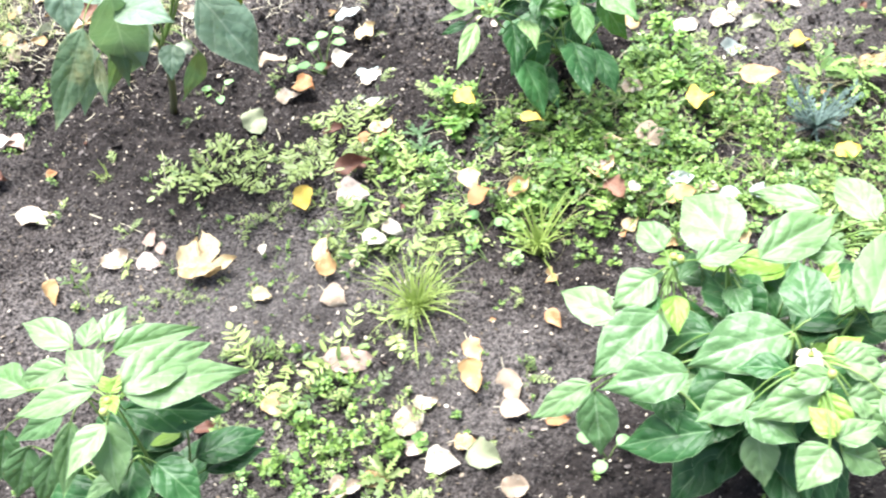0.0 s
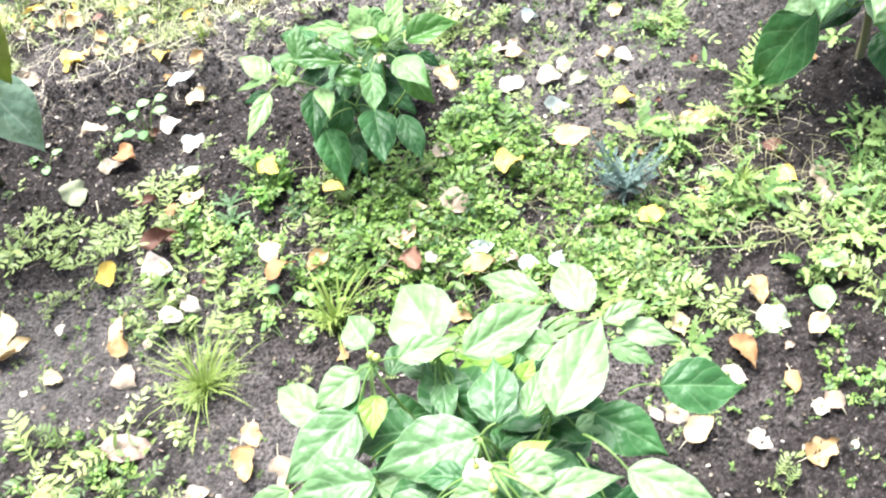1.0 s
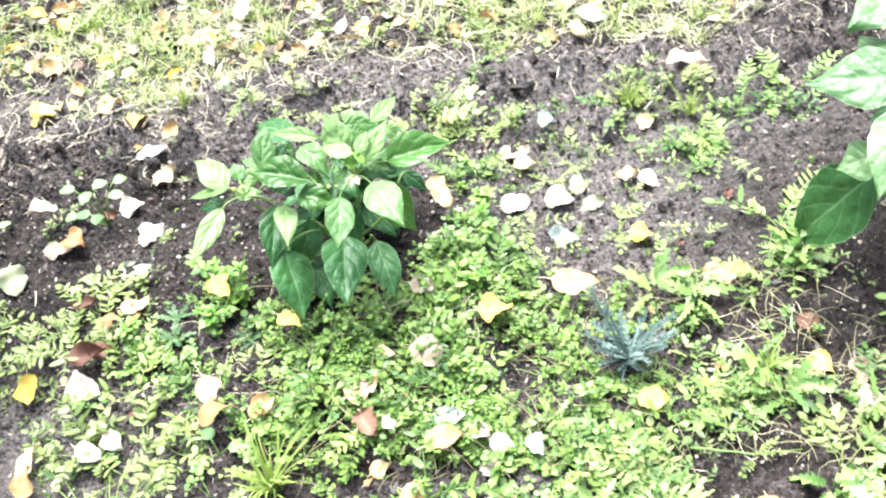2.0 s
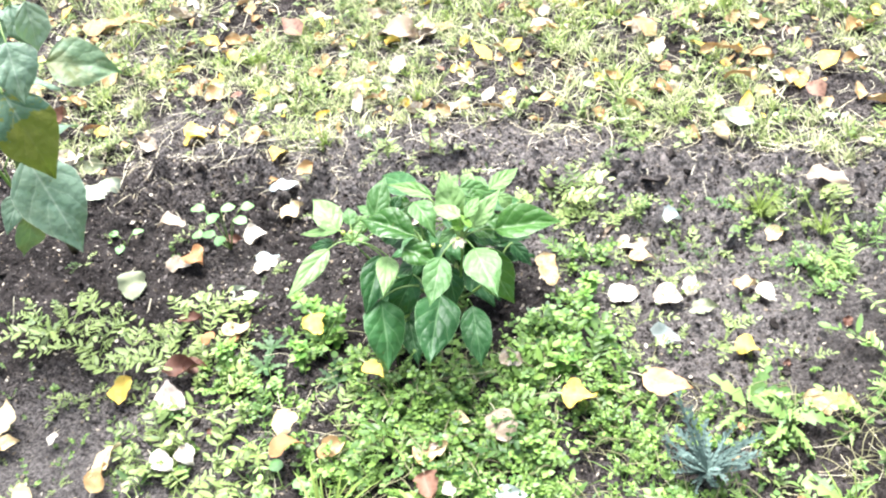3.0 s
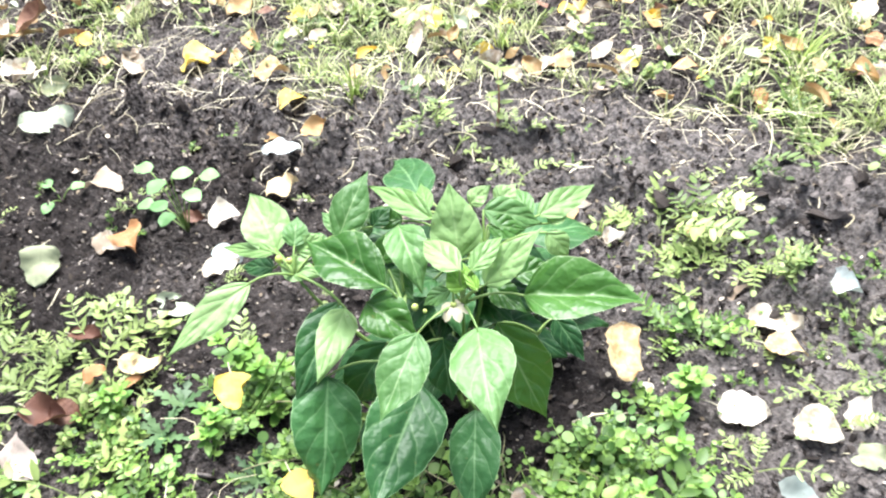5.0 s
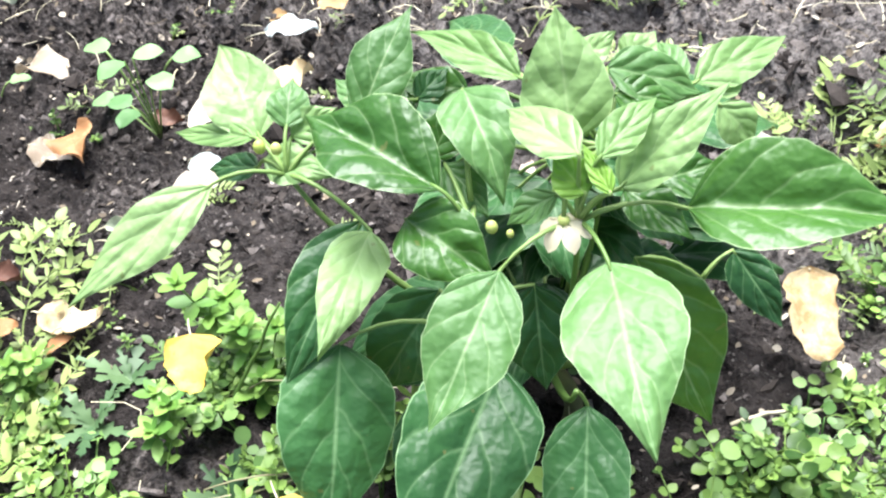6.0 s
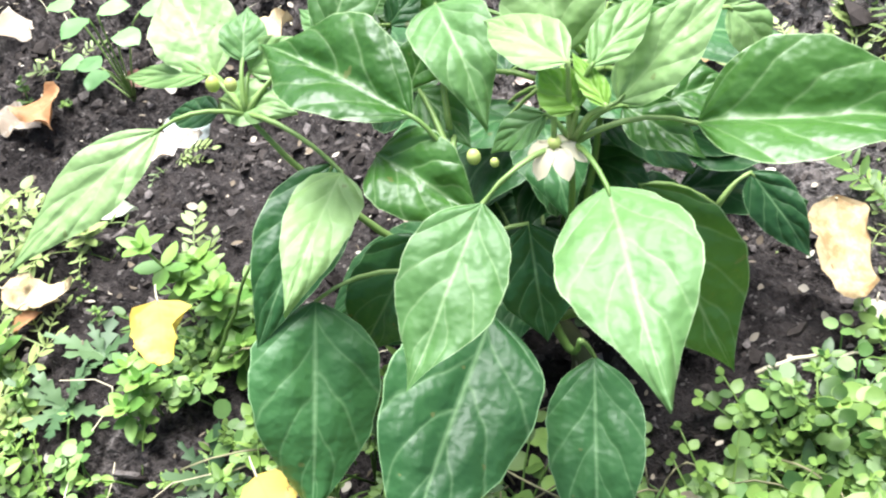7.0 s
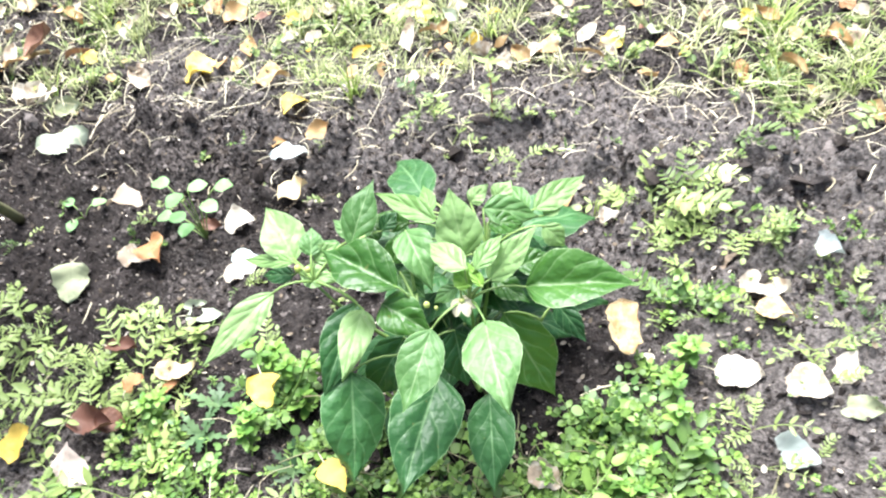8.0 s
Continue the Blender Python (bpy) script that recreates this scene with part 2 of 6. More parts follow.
# trodden dry crust in front and to the side
for patch in ((-0.36, 1.56, 0.5, 0.22, 0.65), (0.95, 2.35, 0.6, 0.45, 1.0), (0.1, 1.28, 0.3, 0.2, 0.5), (0.35, 2.5, 0.8, 0.3, 1.0), (-0.25, 2.6, 0.5, 0.17, 0.7)):
    soil = mix(nt, soil_patch(*patch), soil, ramp(nt, fine_n, (0.35, (0.085, 0.076, 0.072)), (0.65, (0.3, 0.275, 0.255))))
# moist freshly turned loam by the tall plant; painted shade under the plants
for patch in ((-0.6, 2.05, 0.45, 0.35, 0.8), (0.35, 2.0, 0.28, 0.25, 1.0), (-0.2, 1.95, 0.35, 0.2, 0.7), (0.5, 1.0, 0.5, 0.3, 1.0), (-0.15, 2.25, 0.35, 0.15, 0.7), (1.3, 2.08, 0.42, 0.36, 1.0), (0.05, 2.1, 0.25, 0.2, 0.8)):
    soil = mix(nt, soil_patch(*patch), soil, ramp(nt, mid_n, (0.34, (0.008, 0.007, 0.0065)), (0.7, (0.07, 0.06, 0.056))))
turf = math_node(nt, "MAXIMUM", math_node(nt, "MINIMUM", math_node(nt, "ADD", math_node(nt, "MULTIPLY", math_node(nt, "SUBTRACT", sp.outputs[1], 3.5), 0.7), math_node(nt, "MULTIPLY", math_node(nt, "SUBTRACT", big, 0.5), 2.0)), 1.0), 0.0)
soil = mix(nt, turf, soil, ramp(nt, mid_n, (0.35, (0.06, 0.07, 0.025)), (0.65, (0.26, 0.26, 0.12))))
grit = math_node(nt, "GREATER_THAN", noise_node(nt, 120, 2, 0.6, pos), 0.66)
soil = mix(nt, math_node(nt, "MULTIPLY", grit, 0.45), soil, (0.34, 0.31, 0.28))
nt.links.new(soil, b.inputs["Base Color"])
clods = nt.nodes.new("ShaderNodeTexVoronoi")
clods.inputs["Scale"].default_value = 75
nt.links.new(pos, clods.inputs["Vector"])
relief = math_node(nt, "SUBTRACT", math_node(nt, "ADD", mid_n, math_node(nt, "MULTIPLY", fine_n, 0.6)), math_node(nt, "MULTIPLY", clods.outputs["Distance"], 0.45))
bump(nt, b, relief, 1.0, 0.024)

M_CRUMB, nt, b = material("soil crumb", 0.95, 0.1)
nt.links.new(ramp(nt, math_node(nt, "ADD", math_node(nt, "MULTIPLY", rand_island(nt), 0.6), math_node(nt, "MULTIPLY", noise_node(nt, 300, 3, 0.6, coords(nt)), 0.4)), (0.15, (0.012, 0.010, 0.009)), (0.6, (0.055, 0.047, 0.042)), (0.92, (0.24, 0.215, 0.2))), b.inputs["Base Color"])

M_LITTER, nt, b = material("dry leaf crumbs", 0.8, 0.25)
col = ramp(nt, rand_island(nt), (0.0, (0.05, 0.04, 0.03)), (0.4, (0.2, 0.16, 0.11)), (0.8, (0.42, 0.37, 0.29)), (1.0, (0.56, 0.52, 0.43)))
nt.links.new(col, b.inputs["Base Color"])


# ---- mesh helpers ----
def mesh_object(name, verts, faces, mat, parent=None, label="", uvs=None, smooth=True):
    me = bpy.data.meshes.new(name)
    me.from_pydata([tuple(v) for v in verts], [], [tuple(f) for f in faces])
    if uvs is not None:
        lay = me.uv_layers.new(name="UVMap")
        for loop in me.loops:
            lay.data[loop.index].uv = uvs[loop.vertex_index]
    if smooth:
        me.polygons.foreach_set("use_smooth", [True] * len(me.polygons))
    me.materials.append(mat)
    ob = new(name, me)
    if parent:
        ob.parent = parent
    if label:
        tagged(ob, label)
    return ob


def tube(points, radii, sides=6):
    """A tapered tube along points."""
    pts = [Vector(p) for p in points]
    verts, faces = [], []
    side = Vector((0.31, 0.9, 0.2))
    for i, p in enumerate(pts):
        d = (pts[min(i + 1, len(pts) - 1)] - pts[max(i - 1, 0)]).normalized()
        a = d.cross(side).normalized()
        c = d.cross(a)
        r = radii[i] if isinstance(radii, (list, tuple)) else radii
        verts += [p + (a * math.cos(k * math.tau / sides) + c * math.sin(k * math.tau / sides)) * r for k in range(sides)]
    for i in range(len(pts) - 1):
        for k in range(sides):
            o, n = i * sides, (k + 1) % sides
            faces.append((o + k, o + n, o + sides + n, o + sides + k))
    faces.append(tuple(range(sides))[::-1])
    faces.append(tuple((len(pts) - 1) * sides + k for k in range(sides)))
    return verts, faces


def bend(a, b, sag, steps=5):
    """Points from a to b on a curve that bows by sag."""
    a, b, s = Vector(a), Vector(b), Vector(sag)
    return [a.lerp(b, k / steps) + s * (4 * (k / steps) * (1 - k / steps)) for k in range(steps + 1)]


PEPPER_S = (0, 0.02, 0.05, 0.1, 0.2, 0.3, 0.4, 0.5, 0.6, 0.7, 0.8, 0.88, 0.95, 1)
PEPPER_W = (0.02, 0.2, 0.42, 0.66, 0.9, 0.99, 1.0, 0.94, 0.81, 0.61, 0.38, 0.21, 0.085, 0.01)


def blade_profile(s, shape):
    if shape == "pepper":
        return float(np.interp(s, PEPPER_S, PEPPER_W))
    if shape == "birch":
        v = s ** 0.45 * (1 - s) ** 0.95 / 0.44
        return v * (1 - 0.45 * max(0, s - 0.7) / 0.3)
    if shape == "round":
        return (math.sin(math.pi * s ** 0.8)) ** 0.6
    return s ** 0.5 * (1 - s) ** 0.8 / 0.43


def blade(length, width, shape="pepper", fold=0.15, arch=0.06, wave=0.05, twist=0.0, curl=0.0, rows=11, cols=6, teeth=0.0, rng=random):
    """A leaf blade along +x from the origin, its face to +z: verts, faces and UVs."""
    ph, ph2 = rng.random() * 6, rng.random() * 6
    verts, uvs, faces = [], [], []
    hook = rng.uniform(-0.06, 0.06)
    skew = rng.uniform(0.9, 1.12)
    for i in range(rows + 1):
        s = i / rows
        w = max(0.012, blade_profile(s ** skew, shape)) * width / 2 * (1 + 0.04 * math.sin(9 * s + ph2))
        for j in range(cols + 1):
            v = 2 * j / cols - 1
            rim = 1 + (teeth * (1 if (i + j) % 2 else -1) if abs(v) > 0.9 and 0 < i < rows else 0)
            if shape == "pepper" and abs(v) > 0.95:
                rim += 0.016 * math.sin(31 * s + ph + 3 * v) + 0.01 * math.sin(57 * s + ph2 - v)
            y = v * w * rim
            z = fold * abs(y) * (1.15 - 0.5 * abs(v)) + arch * length * 4 * s * (1 - s)
            z += wave * width * math.sin(7 * s + ph + (2.2 if v > 0 else 0)) * abs(v) ** 1.5 * min(1, 4 * s)
            z += 0.02 * width * math.sin(13 * s + ph2) * (1 - abs(v))
            if shape == "pepper":
                cell = s * 4.2 - abs(v) * 1.5 + (0.45 if v > 0 else 0) + 0.25
                z += 0.010 * width * math.sin(math.pi * (cell % 1)) * min(1, 3 * abs(v)) * (1 - v ** 4) * min(1, 5 * s) * min(1, 4 * (1 - s))
                z += 0.03 * width * noise.noise(Vector((s * 5 + ph * 7, v * 3.5, ph2))) * min(1, 6 * s) * min(1, 3 * (1 - s))
            z += curl * width * v * v * (0.4 + s)
            y2 = y * math.cos(twist * s) - z * math.sin(twist * s)
            z2 = y * math.sin(twist * s) + z * math.cos(twist * s)
            verts.append(Vector((s * length, y2 + hook * length * s * s * (1 - s) * 2, z2)))
            uvs.append((s, (v + 1) / 2))
    for i in range(rows):
        for j in range(cols):
            o = i * (cols + 1) + j
            faces.append((o, o + cols + 1, o + cols + 2, o + 1))
    return verts, faces, uvs


def frame_of(origin, axis, normal):
    x = Vector(axis).normalized()
    z = Vector(normal)
    z = (z - x * z.dot(x)).normalized()
    y = z.cross(x)
    m = Matrix((x, y, z)).transposed().to_4x4()
    m.translation = Vector(origin)
    return m


# ---- the lie of the land ----
def lie(x, y):
    ax, ay, bx, by = 0.05, 2.02, 0.4, 1.95
    u = max(0, min(1, ((x - ax) * (bx - ax) + (y - ay) * (by - ay)) / ((bx - ax) ** 2 + (by - ay) ** 2)))
    d2 = (x - ax - u * (bx - ax)) ** 2 + (y - ay - u * (by - ay)) ** 2
    return 0.045 * math.exp(-d2 / (2 * 0.18 ** 2)) - 0.047


def lawn_edge(x):
    return 2.67 + (0.1 if x > 0 else 0.28) * x + 0.05 * math.sin(4.3 * x + 0.6) + 0.025 * math.sin(11 * x)


def roughness_at(x, y):
    """How cloddy the soil is: loose near the far bank, smooth where it was trodden."""
    trod = math.exp(-((x + 0.3) ** 2 / 0.18 + (y - 1.55) ** 2 / 0.05))
    bank = math.exp(-((y - 2.45 - 0.1 * x) / 0.2) ** 2)
    return max(0.2, 0.62 + 0.65 * bank - 0.45 * trod)


def soil_height(x, y):
    r = roughness_at(x, y)
    p = Vector((x, y, 0))
    z = lie(x, y) + 0.016 * noise.noise(p * 4.1)
    z += r * (0.032 * noise.noise(p * 13) + 0.046 * abs(noise.noise(p * 27)) + 0.03 * abs(noise.noise(p * 52 + Vector((7, 3, 1)))))
    z += 0.03 * math.exp(-((y - lawn_edge(x) + 0.1) / 0.09) ** 2) * (0.6 + 0.6 * noise.noise(p * 2.3))
    return z


def axis_steps(lo, hi, step, reach):
    core = list(np.arange(lo, hi, step))
    out, d, far = [], step, core[-1]
    while far < reach:
        d *= 1.22
        far += d
        out.append(far)
    back, d, near = [], step, core[0]
    while near > -reach:
        d *= 1.22
        near -= d
        back.append(near)
    return back[::-1] + core + out


GX, GY = axis_steps(-1.5, 1.7, 0.0085, 400), axis_steps(0.8, 3.4, 0.0085, 400)
verts = []
for gy in GY:
    for gx in GX:
        near = -2.5 < gx < 2.7 and -0.3 < gy < 4.7
        verts.append((gx, gy, soil_height(gx, gy) if near else lie(gx, gy)))
NX = len(GX)
faces = [(j * NX + i, j * NX + i + 1, (j + 1) * NX + i + 1, (j + 1) * NX + i) for j in range(len(GY) - 1) for i in range(NX - 1)]
ground = mesh_object("ground", verts, faces, M_SOIL)
tagged(ground, "dark crumbly garden soil, paler where trodden", "soil", kind="structure")


def top(x, y):
    return soil_height(x, y)


# ---- pepper plants ----
class Plant:
    def __init__(self, label, base, nodes, fork, thick):
        self.ob = tagged(new("pepper_plant"), label, "pepper plant", group="pepper plants in the bed")
        bz = top(*base) - 0.01
        self.base = Vector((*base, bz))
        self.ob.location = self.base
        self.nodes = [Vector(n) for n in nodes]
        self.rng = random.Random(len(label))
        fork = Vector(fork)
        self.fork = fork
        self.add("stem", *tube(bend(self.base, fork, (0.008, 0.006, 0), 6), [thick * (1.15 - 0.04 * k) for k in range(7)], 8), M_WOODY)
        for n in self.nodes:
            self.add("branch", *tube(bend(fork, n, ((n.x - fork.x) * 0.12, (n.y - fork.y) * 0.12, -0.01), 6), [thick * (0.5 - 0.045 * k) for k in range(7)], 7), M_STEM)

    def add(self, name, verts, faces, mat, parent=None, label="", uvs=None):
        ob = mesh_object(name, [Vector(v) - self.base for v in verts], faces, mat, None, label, uvs)
        ob.parent = parent or self.ob
        return ob


def leaf(plant, base, tip, normal, width, fold=0.15, droop=0.07, tone=0.3, dry=0.0):
    rng = plant.rng
    base, tip = Vector(base), Vector(tip)
    m = frame_of(base, tip - base, normal)
    length = (tip - base).length
    v, f, uv = blade(length, width * 1.06, "pepper", fold + rng.uniform(-0.04, 0.06) + (rng.uniform(0.0, 0.25) if plant in (front_plant, corner_plant) else 0), droop * 0.6 + rng.uniform(-0.01, 0.03), rng.uniform(0.03, 0.08), rng.uniform(-0.12, 0.12), rng.uniform(-0.06, 0.03), 28, 14, rng=rng)
    # tone picks the darkest green for shaded leaves, paler greens for well-lit ones
    mat = M_SCORCH if dry > 0.7 else M_FADING if dry else M_DULL if plant is tall_plant else M_YOUNG if tone > 0.88 else (M_MINT_SHEEN if tone > 0.47 else M_SAGE_SHEEN) if tone > 0.33 and plant is not main_plant else (M_PALE_LIT if tone > 0.58 else M_FULL if tone > 0.42 else M_RICH) if tone > 0.33 else M_MATURE_SHADED
    ob = plant.add("leaf", [m @ p for p in v], f, mat, uvs=uv)
    node = min(plant.nodes + [plant.fork], key=lambda n: (n - base).length)
    far = (node - base).length
    if far > 0.012:
        start = base.lerp(node, min(1, 0.07 / far))
        path = bend(start, base, (0, 0, 0.012 * min(1, far / 0.08)), 5) + [base.lerp(tip, 0.06) + m.to_3x3().col[2] * 0.001]
        pv, pf = tube(path, [0.0018, 0.0016, 0.0014, 0.0013, 0.0012, 0.0012, 0.0006], 6)
        plant.add("petiole", pv, pf, M_STEM, ob, "pale green leaf stalk")
    return ob


def flower(plant, at, size=0.016, faded=0.0):
    """A hanging white flower with six petals and its yellow-green centre."""
    at = Vector(at)
    heart = None
    bm = bmesh.new()
    bmesh.ops.create_icosphere(bm, subdivisions=2, radius=size * 0.2)
    heart = plant.add("flower", [v.co + at for v in bm.verts], [[w.index for w in fc.verts] for fc in bm.faces], M_BUD, label="nodding white pepper flower")
    bm.free()
    for k in range(6):
        a = k * math.tau / 6 + 0.3
        d = Vector((math.cos(a) * 0.75, math.sin(a) * 0.75, -0.7))
        v, f, uv = blade(size, size * 0.62, "round", 0.2, 0.12, 0.06, 0, 0.05, 5, 4, rng=plant.rng)
        m = frame_of(at + d * size * 0.15, d, Vector((math.cos(a), math.sin(a), 0.9)))
        plant.add("petal", [m @ p for p in v], f, M_PETAL, heart, uvs=uv)
    plant.add("flower_stalk", *tube(bend(at + Vector((0, 0.004, 0.016)), at, (0, 0, 0.004), 4), 0.0014, 6), M_STEM, heart)


def bud(plant, at, size=0.0055):
    bm = bmesh.new()
    bmesh.ops.create_icosphere(bm, subdivisions=2, radius=size)
    plant.add("bud", [Vector((v.co.x, v.co.y, v.co.z * 1.25)) + Vector(at) for v in bm.verts], [[w.index for w in fc.verts] for fc in bm.faces], M_BUD, label="small round yellow-green bud")
    bm.free()


main_plant = Plant("low bushy pepper plant with broad glossy green leaves and flower", (0.345, 2.03), [(0.385, 1.985, 0.268), (0.19, 1.975, 0.245), (0.325, 1.972, 0.25), (0.36, 2.08, 0.235), (0.44, 2.03, 0.2), (0.31, 1.965, 0.17), (0.39, 1.96, 0.15)], (0.345, 2.01, 0.09), 0.0065)
front_plant = Plant("tall leafy pepper plant with pale young shoots and white flower", (0.53, 1.06), [(0.4, 1.12, 0.42), (0.53, 1.0, 0.41), (0.54, 0.94, 0.44), (0.62, 1.03, 0.4), (0.6, 1.18, 0.36), (0.36, 1.02, 0.34), (0.48, 1.15, 0.38)], (0.53, 1.05, 0.17), 0.008)
corner_plant = Plant("young pepper plant with pale drooping leaves and yellow-green heart", (-0.36, 0.98), [(-0.345, 0.985, 0.44), (-0.41, 1.03, 0.4), (-0.33, 0.94, 0.38), (-0.28, 1.0, 0.36), (-0.42, 0.95, 0.34)], (-0.36, 0.98, 0.16), 0.007)
tall_plant = Plant("tall pepper plant with drooping fading leaves over dark soil", (-0.6, 2.16), [(-0.31, 1.94, 0.7), (-0.34, 1.92, 0.58), (-0.39, 1.94, 0.5), (-0.46, 1.95, 0.36), (-0.5, 1.95, 0.5)], (-0.49, 1.98, 0.28), 0.008)
right_plant = Plant("dark green pepper plant with large leaf touching the soil", (1.36, 2.1), [(1.3, 2.02, 0.3), (1.38, 2.0, 0.33), (1.36, 2.12, 0.36), (1.28, 2.0, 0.2), (1.45, 2.1, 0.33)], (1.36, 2.08, 0.14), 0.008)

leaf(main_plant, (0.159, 1.941, 0.255), (0.111, 1.845, 0.221), (0.349, -0.461, 0.816), 0.033, fold=.25, droop=.1, tone=.6)
leaf(main_plant, (0.154, 1.996, 0.248), (0.095, 2.040, 0.277), (0.264, -0.263, 0.928), 0.048, tone=.75)
leaf(main_plant, (0.161, 1.986, 0.258), (0.081, 1.990, 0.235), (-0.262, -0.418, 0.870), 0.017, tone=.8)
leaf(main_plant, (0.138, 2.001, 0.213), (0.081, 2.006, 0.188), (-0.399, -0.461, 0.792), 0.022, tone=.3)
leaf(main_plant, (0.170, 1.979, 0.248), (0.217, 1.987, 0.244), (0.137, -0.412, 0.901), 0.027, tone=.85, fold=.25)
leaf(main_plant, (0.181, 1.995, 0.265), (0.169, 2.025, 0.279), (0.356, -0.285, 0.890), 0.027, tone=.5)
leaf(main_plant, (0.182, 1.996, 0.257), (0.206, 2.018, 0.271), (0.149, -0.640, 0.753), 0.022, tone=.6)
leaf(main_plant, (0.210, 2.030, 0.252), (0.215, 2.101, 0.296), (0.352, -0.505, 0.788), 0.038, tone=.5, fold=.2)
leaf(main_plant, (0.307, 1.972, 0.276), (0.201, 1.993, 0.283), (0.014, -0.257, 0.966), 0.056, fold=.75, tone=.36)
leaf(main_plant, (0.287, 2.039, 0.292), (0.337, 1.990, 0.260), (0.228, -0.352, 0.908), 0.041, tone=.5, fold=.35, droop=.25)
leaf(main_plant, (0.292, 2.002, 0.265), (0.328, 1.986, 0.249), (0.228, -0.364, 0.903), 0.023, tone=.5, fold=.2)
leaf(main_plant, (0.360, 2.031, 0.279), (0.336, 2.067, 0.341), (0.430, -0.703, 0.567), 0.048, tone=.75, fold=.15)
leaf(main_plant, (0.313, 2.063, 0.289), (0.216, 2.094, 0.279), (-0.208, -0.344, 0.915), 0.024, fold=.5, tone=.7, droop=.12)
leaf(main_plant, (0.260, 2.086, 0.249), (0.206, 2.081, 0.247), (0.023, -0.484, 0.875), 0.026, tone=.4)
leaf(main_plant, (0.227, 2.056, 0.238), (0.204, 2.080, 0.249), (0.187, -0.257, 0.948), 0.023, tone=.4)
leaf(main_plant, (0.251, 2.045, 0.220), (0.259, 2.079, 0.250), (0.275, -0.670, 0.690), 0.027, tone=.36)
leaf(main_plant, (0.388, 1.984, 0.317), (0.328, 2.017, 0.304), (-0.300, -0.187, 0.935), 0.028, tone=.78)
leaf(main_plant, (0.391, 1.983, 0.292), (0.369, 1.991, 0.306), (0.347, -0.459, 0.818), 0.023, tone=1, fold=.2)
leaf(main_plant, (0.406, 1.981, 0.299), (0.382, 2.000, 0.310), (0.147, -0.357, 0.923), 0.011, tone=1)
leaf(main_plant, (0.395, 1.991, 0.311), (0.407, 2.038, 0.319), (0.297, -0.221, 0.929), 0.020, tone=.8)
leaf(main_plant, (0.401, 2.004, 0.282), (0.440, 2.058, 0.324), (0.084, -0.654, 0.752), 0.030, tone=.82, fold=.22)
leaf(main_plant, (0.348, 2.108, 0.274), (0.398, 2.144, 0.242), (0.655, -0.265, 0.707), 0.034, tone=.45, fold=.35)
leaf(main_plant, (0.319, 2.130, 0.255), (0.335, 2.151, 0.270), (0.149, -0.647, 0.748), 0.021, tone=.7)
leaf(main_plant, (0.344, 2.146, 0.250), (0.354, 2.173, 0.260), (0.265, -0.420, 0.868), 0.025, tone=.7)
leaf(main_plant, (0.277, 2.109, 0.250), (0.241, 2.158, 0.240), (-0.129, 0.106, 0.986), 0.019, tone=.6)
leaf(main_plant, (0.390, 2.148, 0.245), (0.426, 2.221, 0.241), (0.406, -0.150, 0.902), 0.029, tone=.7)
leaf(main_plant, (0.419, 2.109, 0.265), (0.441, 2.113, 0.233), (0.730, -0.546, 0.411), 0.025, tone=.7, droop=.15)
leaf(main_plant, (0.394, 2.078, 0.220), (0.421, 2.113, 0.215), (0.421, -0.198, 0.885), 0.032, tone=.4)
leaf(main_plant, (0.396, 2.021, 0.265), (0.441, 2.011, 0.251), (0.197, -0.340, 0.920), 0.025, tone=.4)
leaf(main_plant, (0.432, 2.023, 0.261), (0.543, 2.060, 0.260), (0.118, -0.330, 0.937), 0.062, fold=.75, tone=.36, droop=.08)
leaf(main_plant, (0.451, 2.050, 0.210), (0.489, 2.034, 0.175), (0.426, -0.565, 0.707), 0.026, tone=.2)
leaf(main_plant, (0.413, 1.960, 0.273), (0.475, 1.871, 0.257), (0.012, -0.170, 0.985), 0.056, tone=.5, droop=.14, fold=.14)
leaf(main_plant, (0.408, 2.008, 0.227), (0.463, 1.990, 0.123), (0.584, -0.689, 0.429), 0.062, tone=.35)
leaf(main_plant, (0.287, 1.962, 0.254), (0.349, 1.953, 0.235), (0.193, -0.467, 0.863), 0.046, fold=.6, droop=.1, tone=.38)
leaf(main_plant, (0.363, 1.936, 0.269), (0.364, 1.851, 0.236), (0.288, -0.338, 0.896), 0.046, tone=.5, droop=.12)
leaf(main_plant, (0.252, 1.970, 0.224), (0.272, 1.879, 0.216), (0.325, -0.012, 0.946), 0.037, tone=.6, droop=.12)
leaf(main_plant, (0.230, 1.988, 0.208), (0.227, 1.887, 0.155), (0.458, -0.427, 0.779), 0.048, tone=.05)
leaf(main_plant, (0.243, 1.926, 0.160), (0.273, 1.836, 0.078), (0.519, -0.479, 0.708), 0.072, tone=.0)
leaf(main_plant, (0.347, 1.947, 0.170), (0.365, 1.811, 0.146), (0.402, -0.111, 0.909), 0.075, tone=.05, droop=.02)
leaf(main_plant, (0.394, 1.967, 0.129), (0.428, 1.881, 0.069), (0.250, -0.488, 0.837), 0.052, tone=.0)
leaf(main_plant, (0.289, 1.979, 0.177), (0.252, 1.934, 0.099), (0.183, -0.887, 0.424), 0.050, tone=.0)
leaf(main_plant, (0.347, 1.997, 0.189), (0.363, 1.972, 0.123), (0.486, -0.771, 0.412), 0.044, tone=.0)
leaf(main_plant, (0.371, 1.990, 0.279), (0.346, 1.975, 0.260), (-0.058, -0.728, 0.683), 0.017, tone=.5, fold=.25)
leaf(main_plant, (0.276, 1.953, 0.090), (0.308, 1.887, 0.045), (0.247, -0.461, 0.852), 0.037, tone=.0)
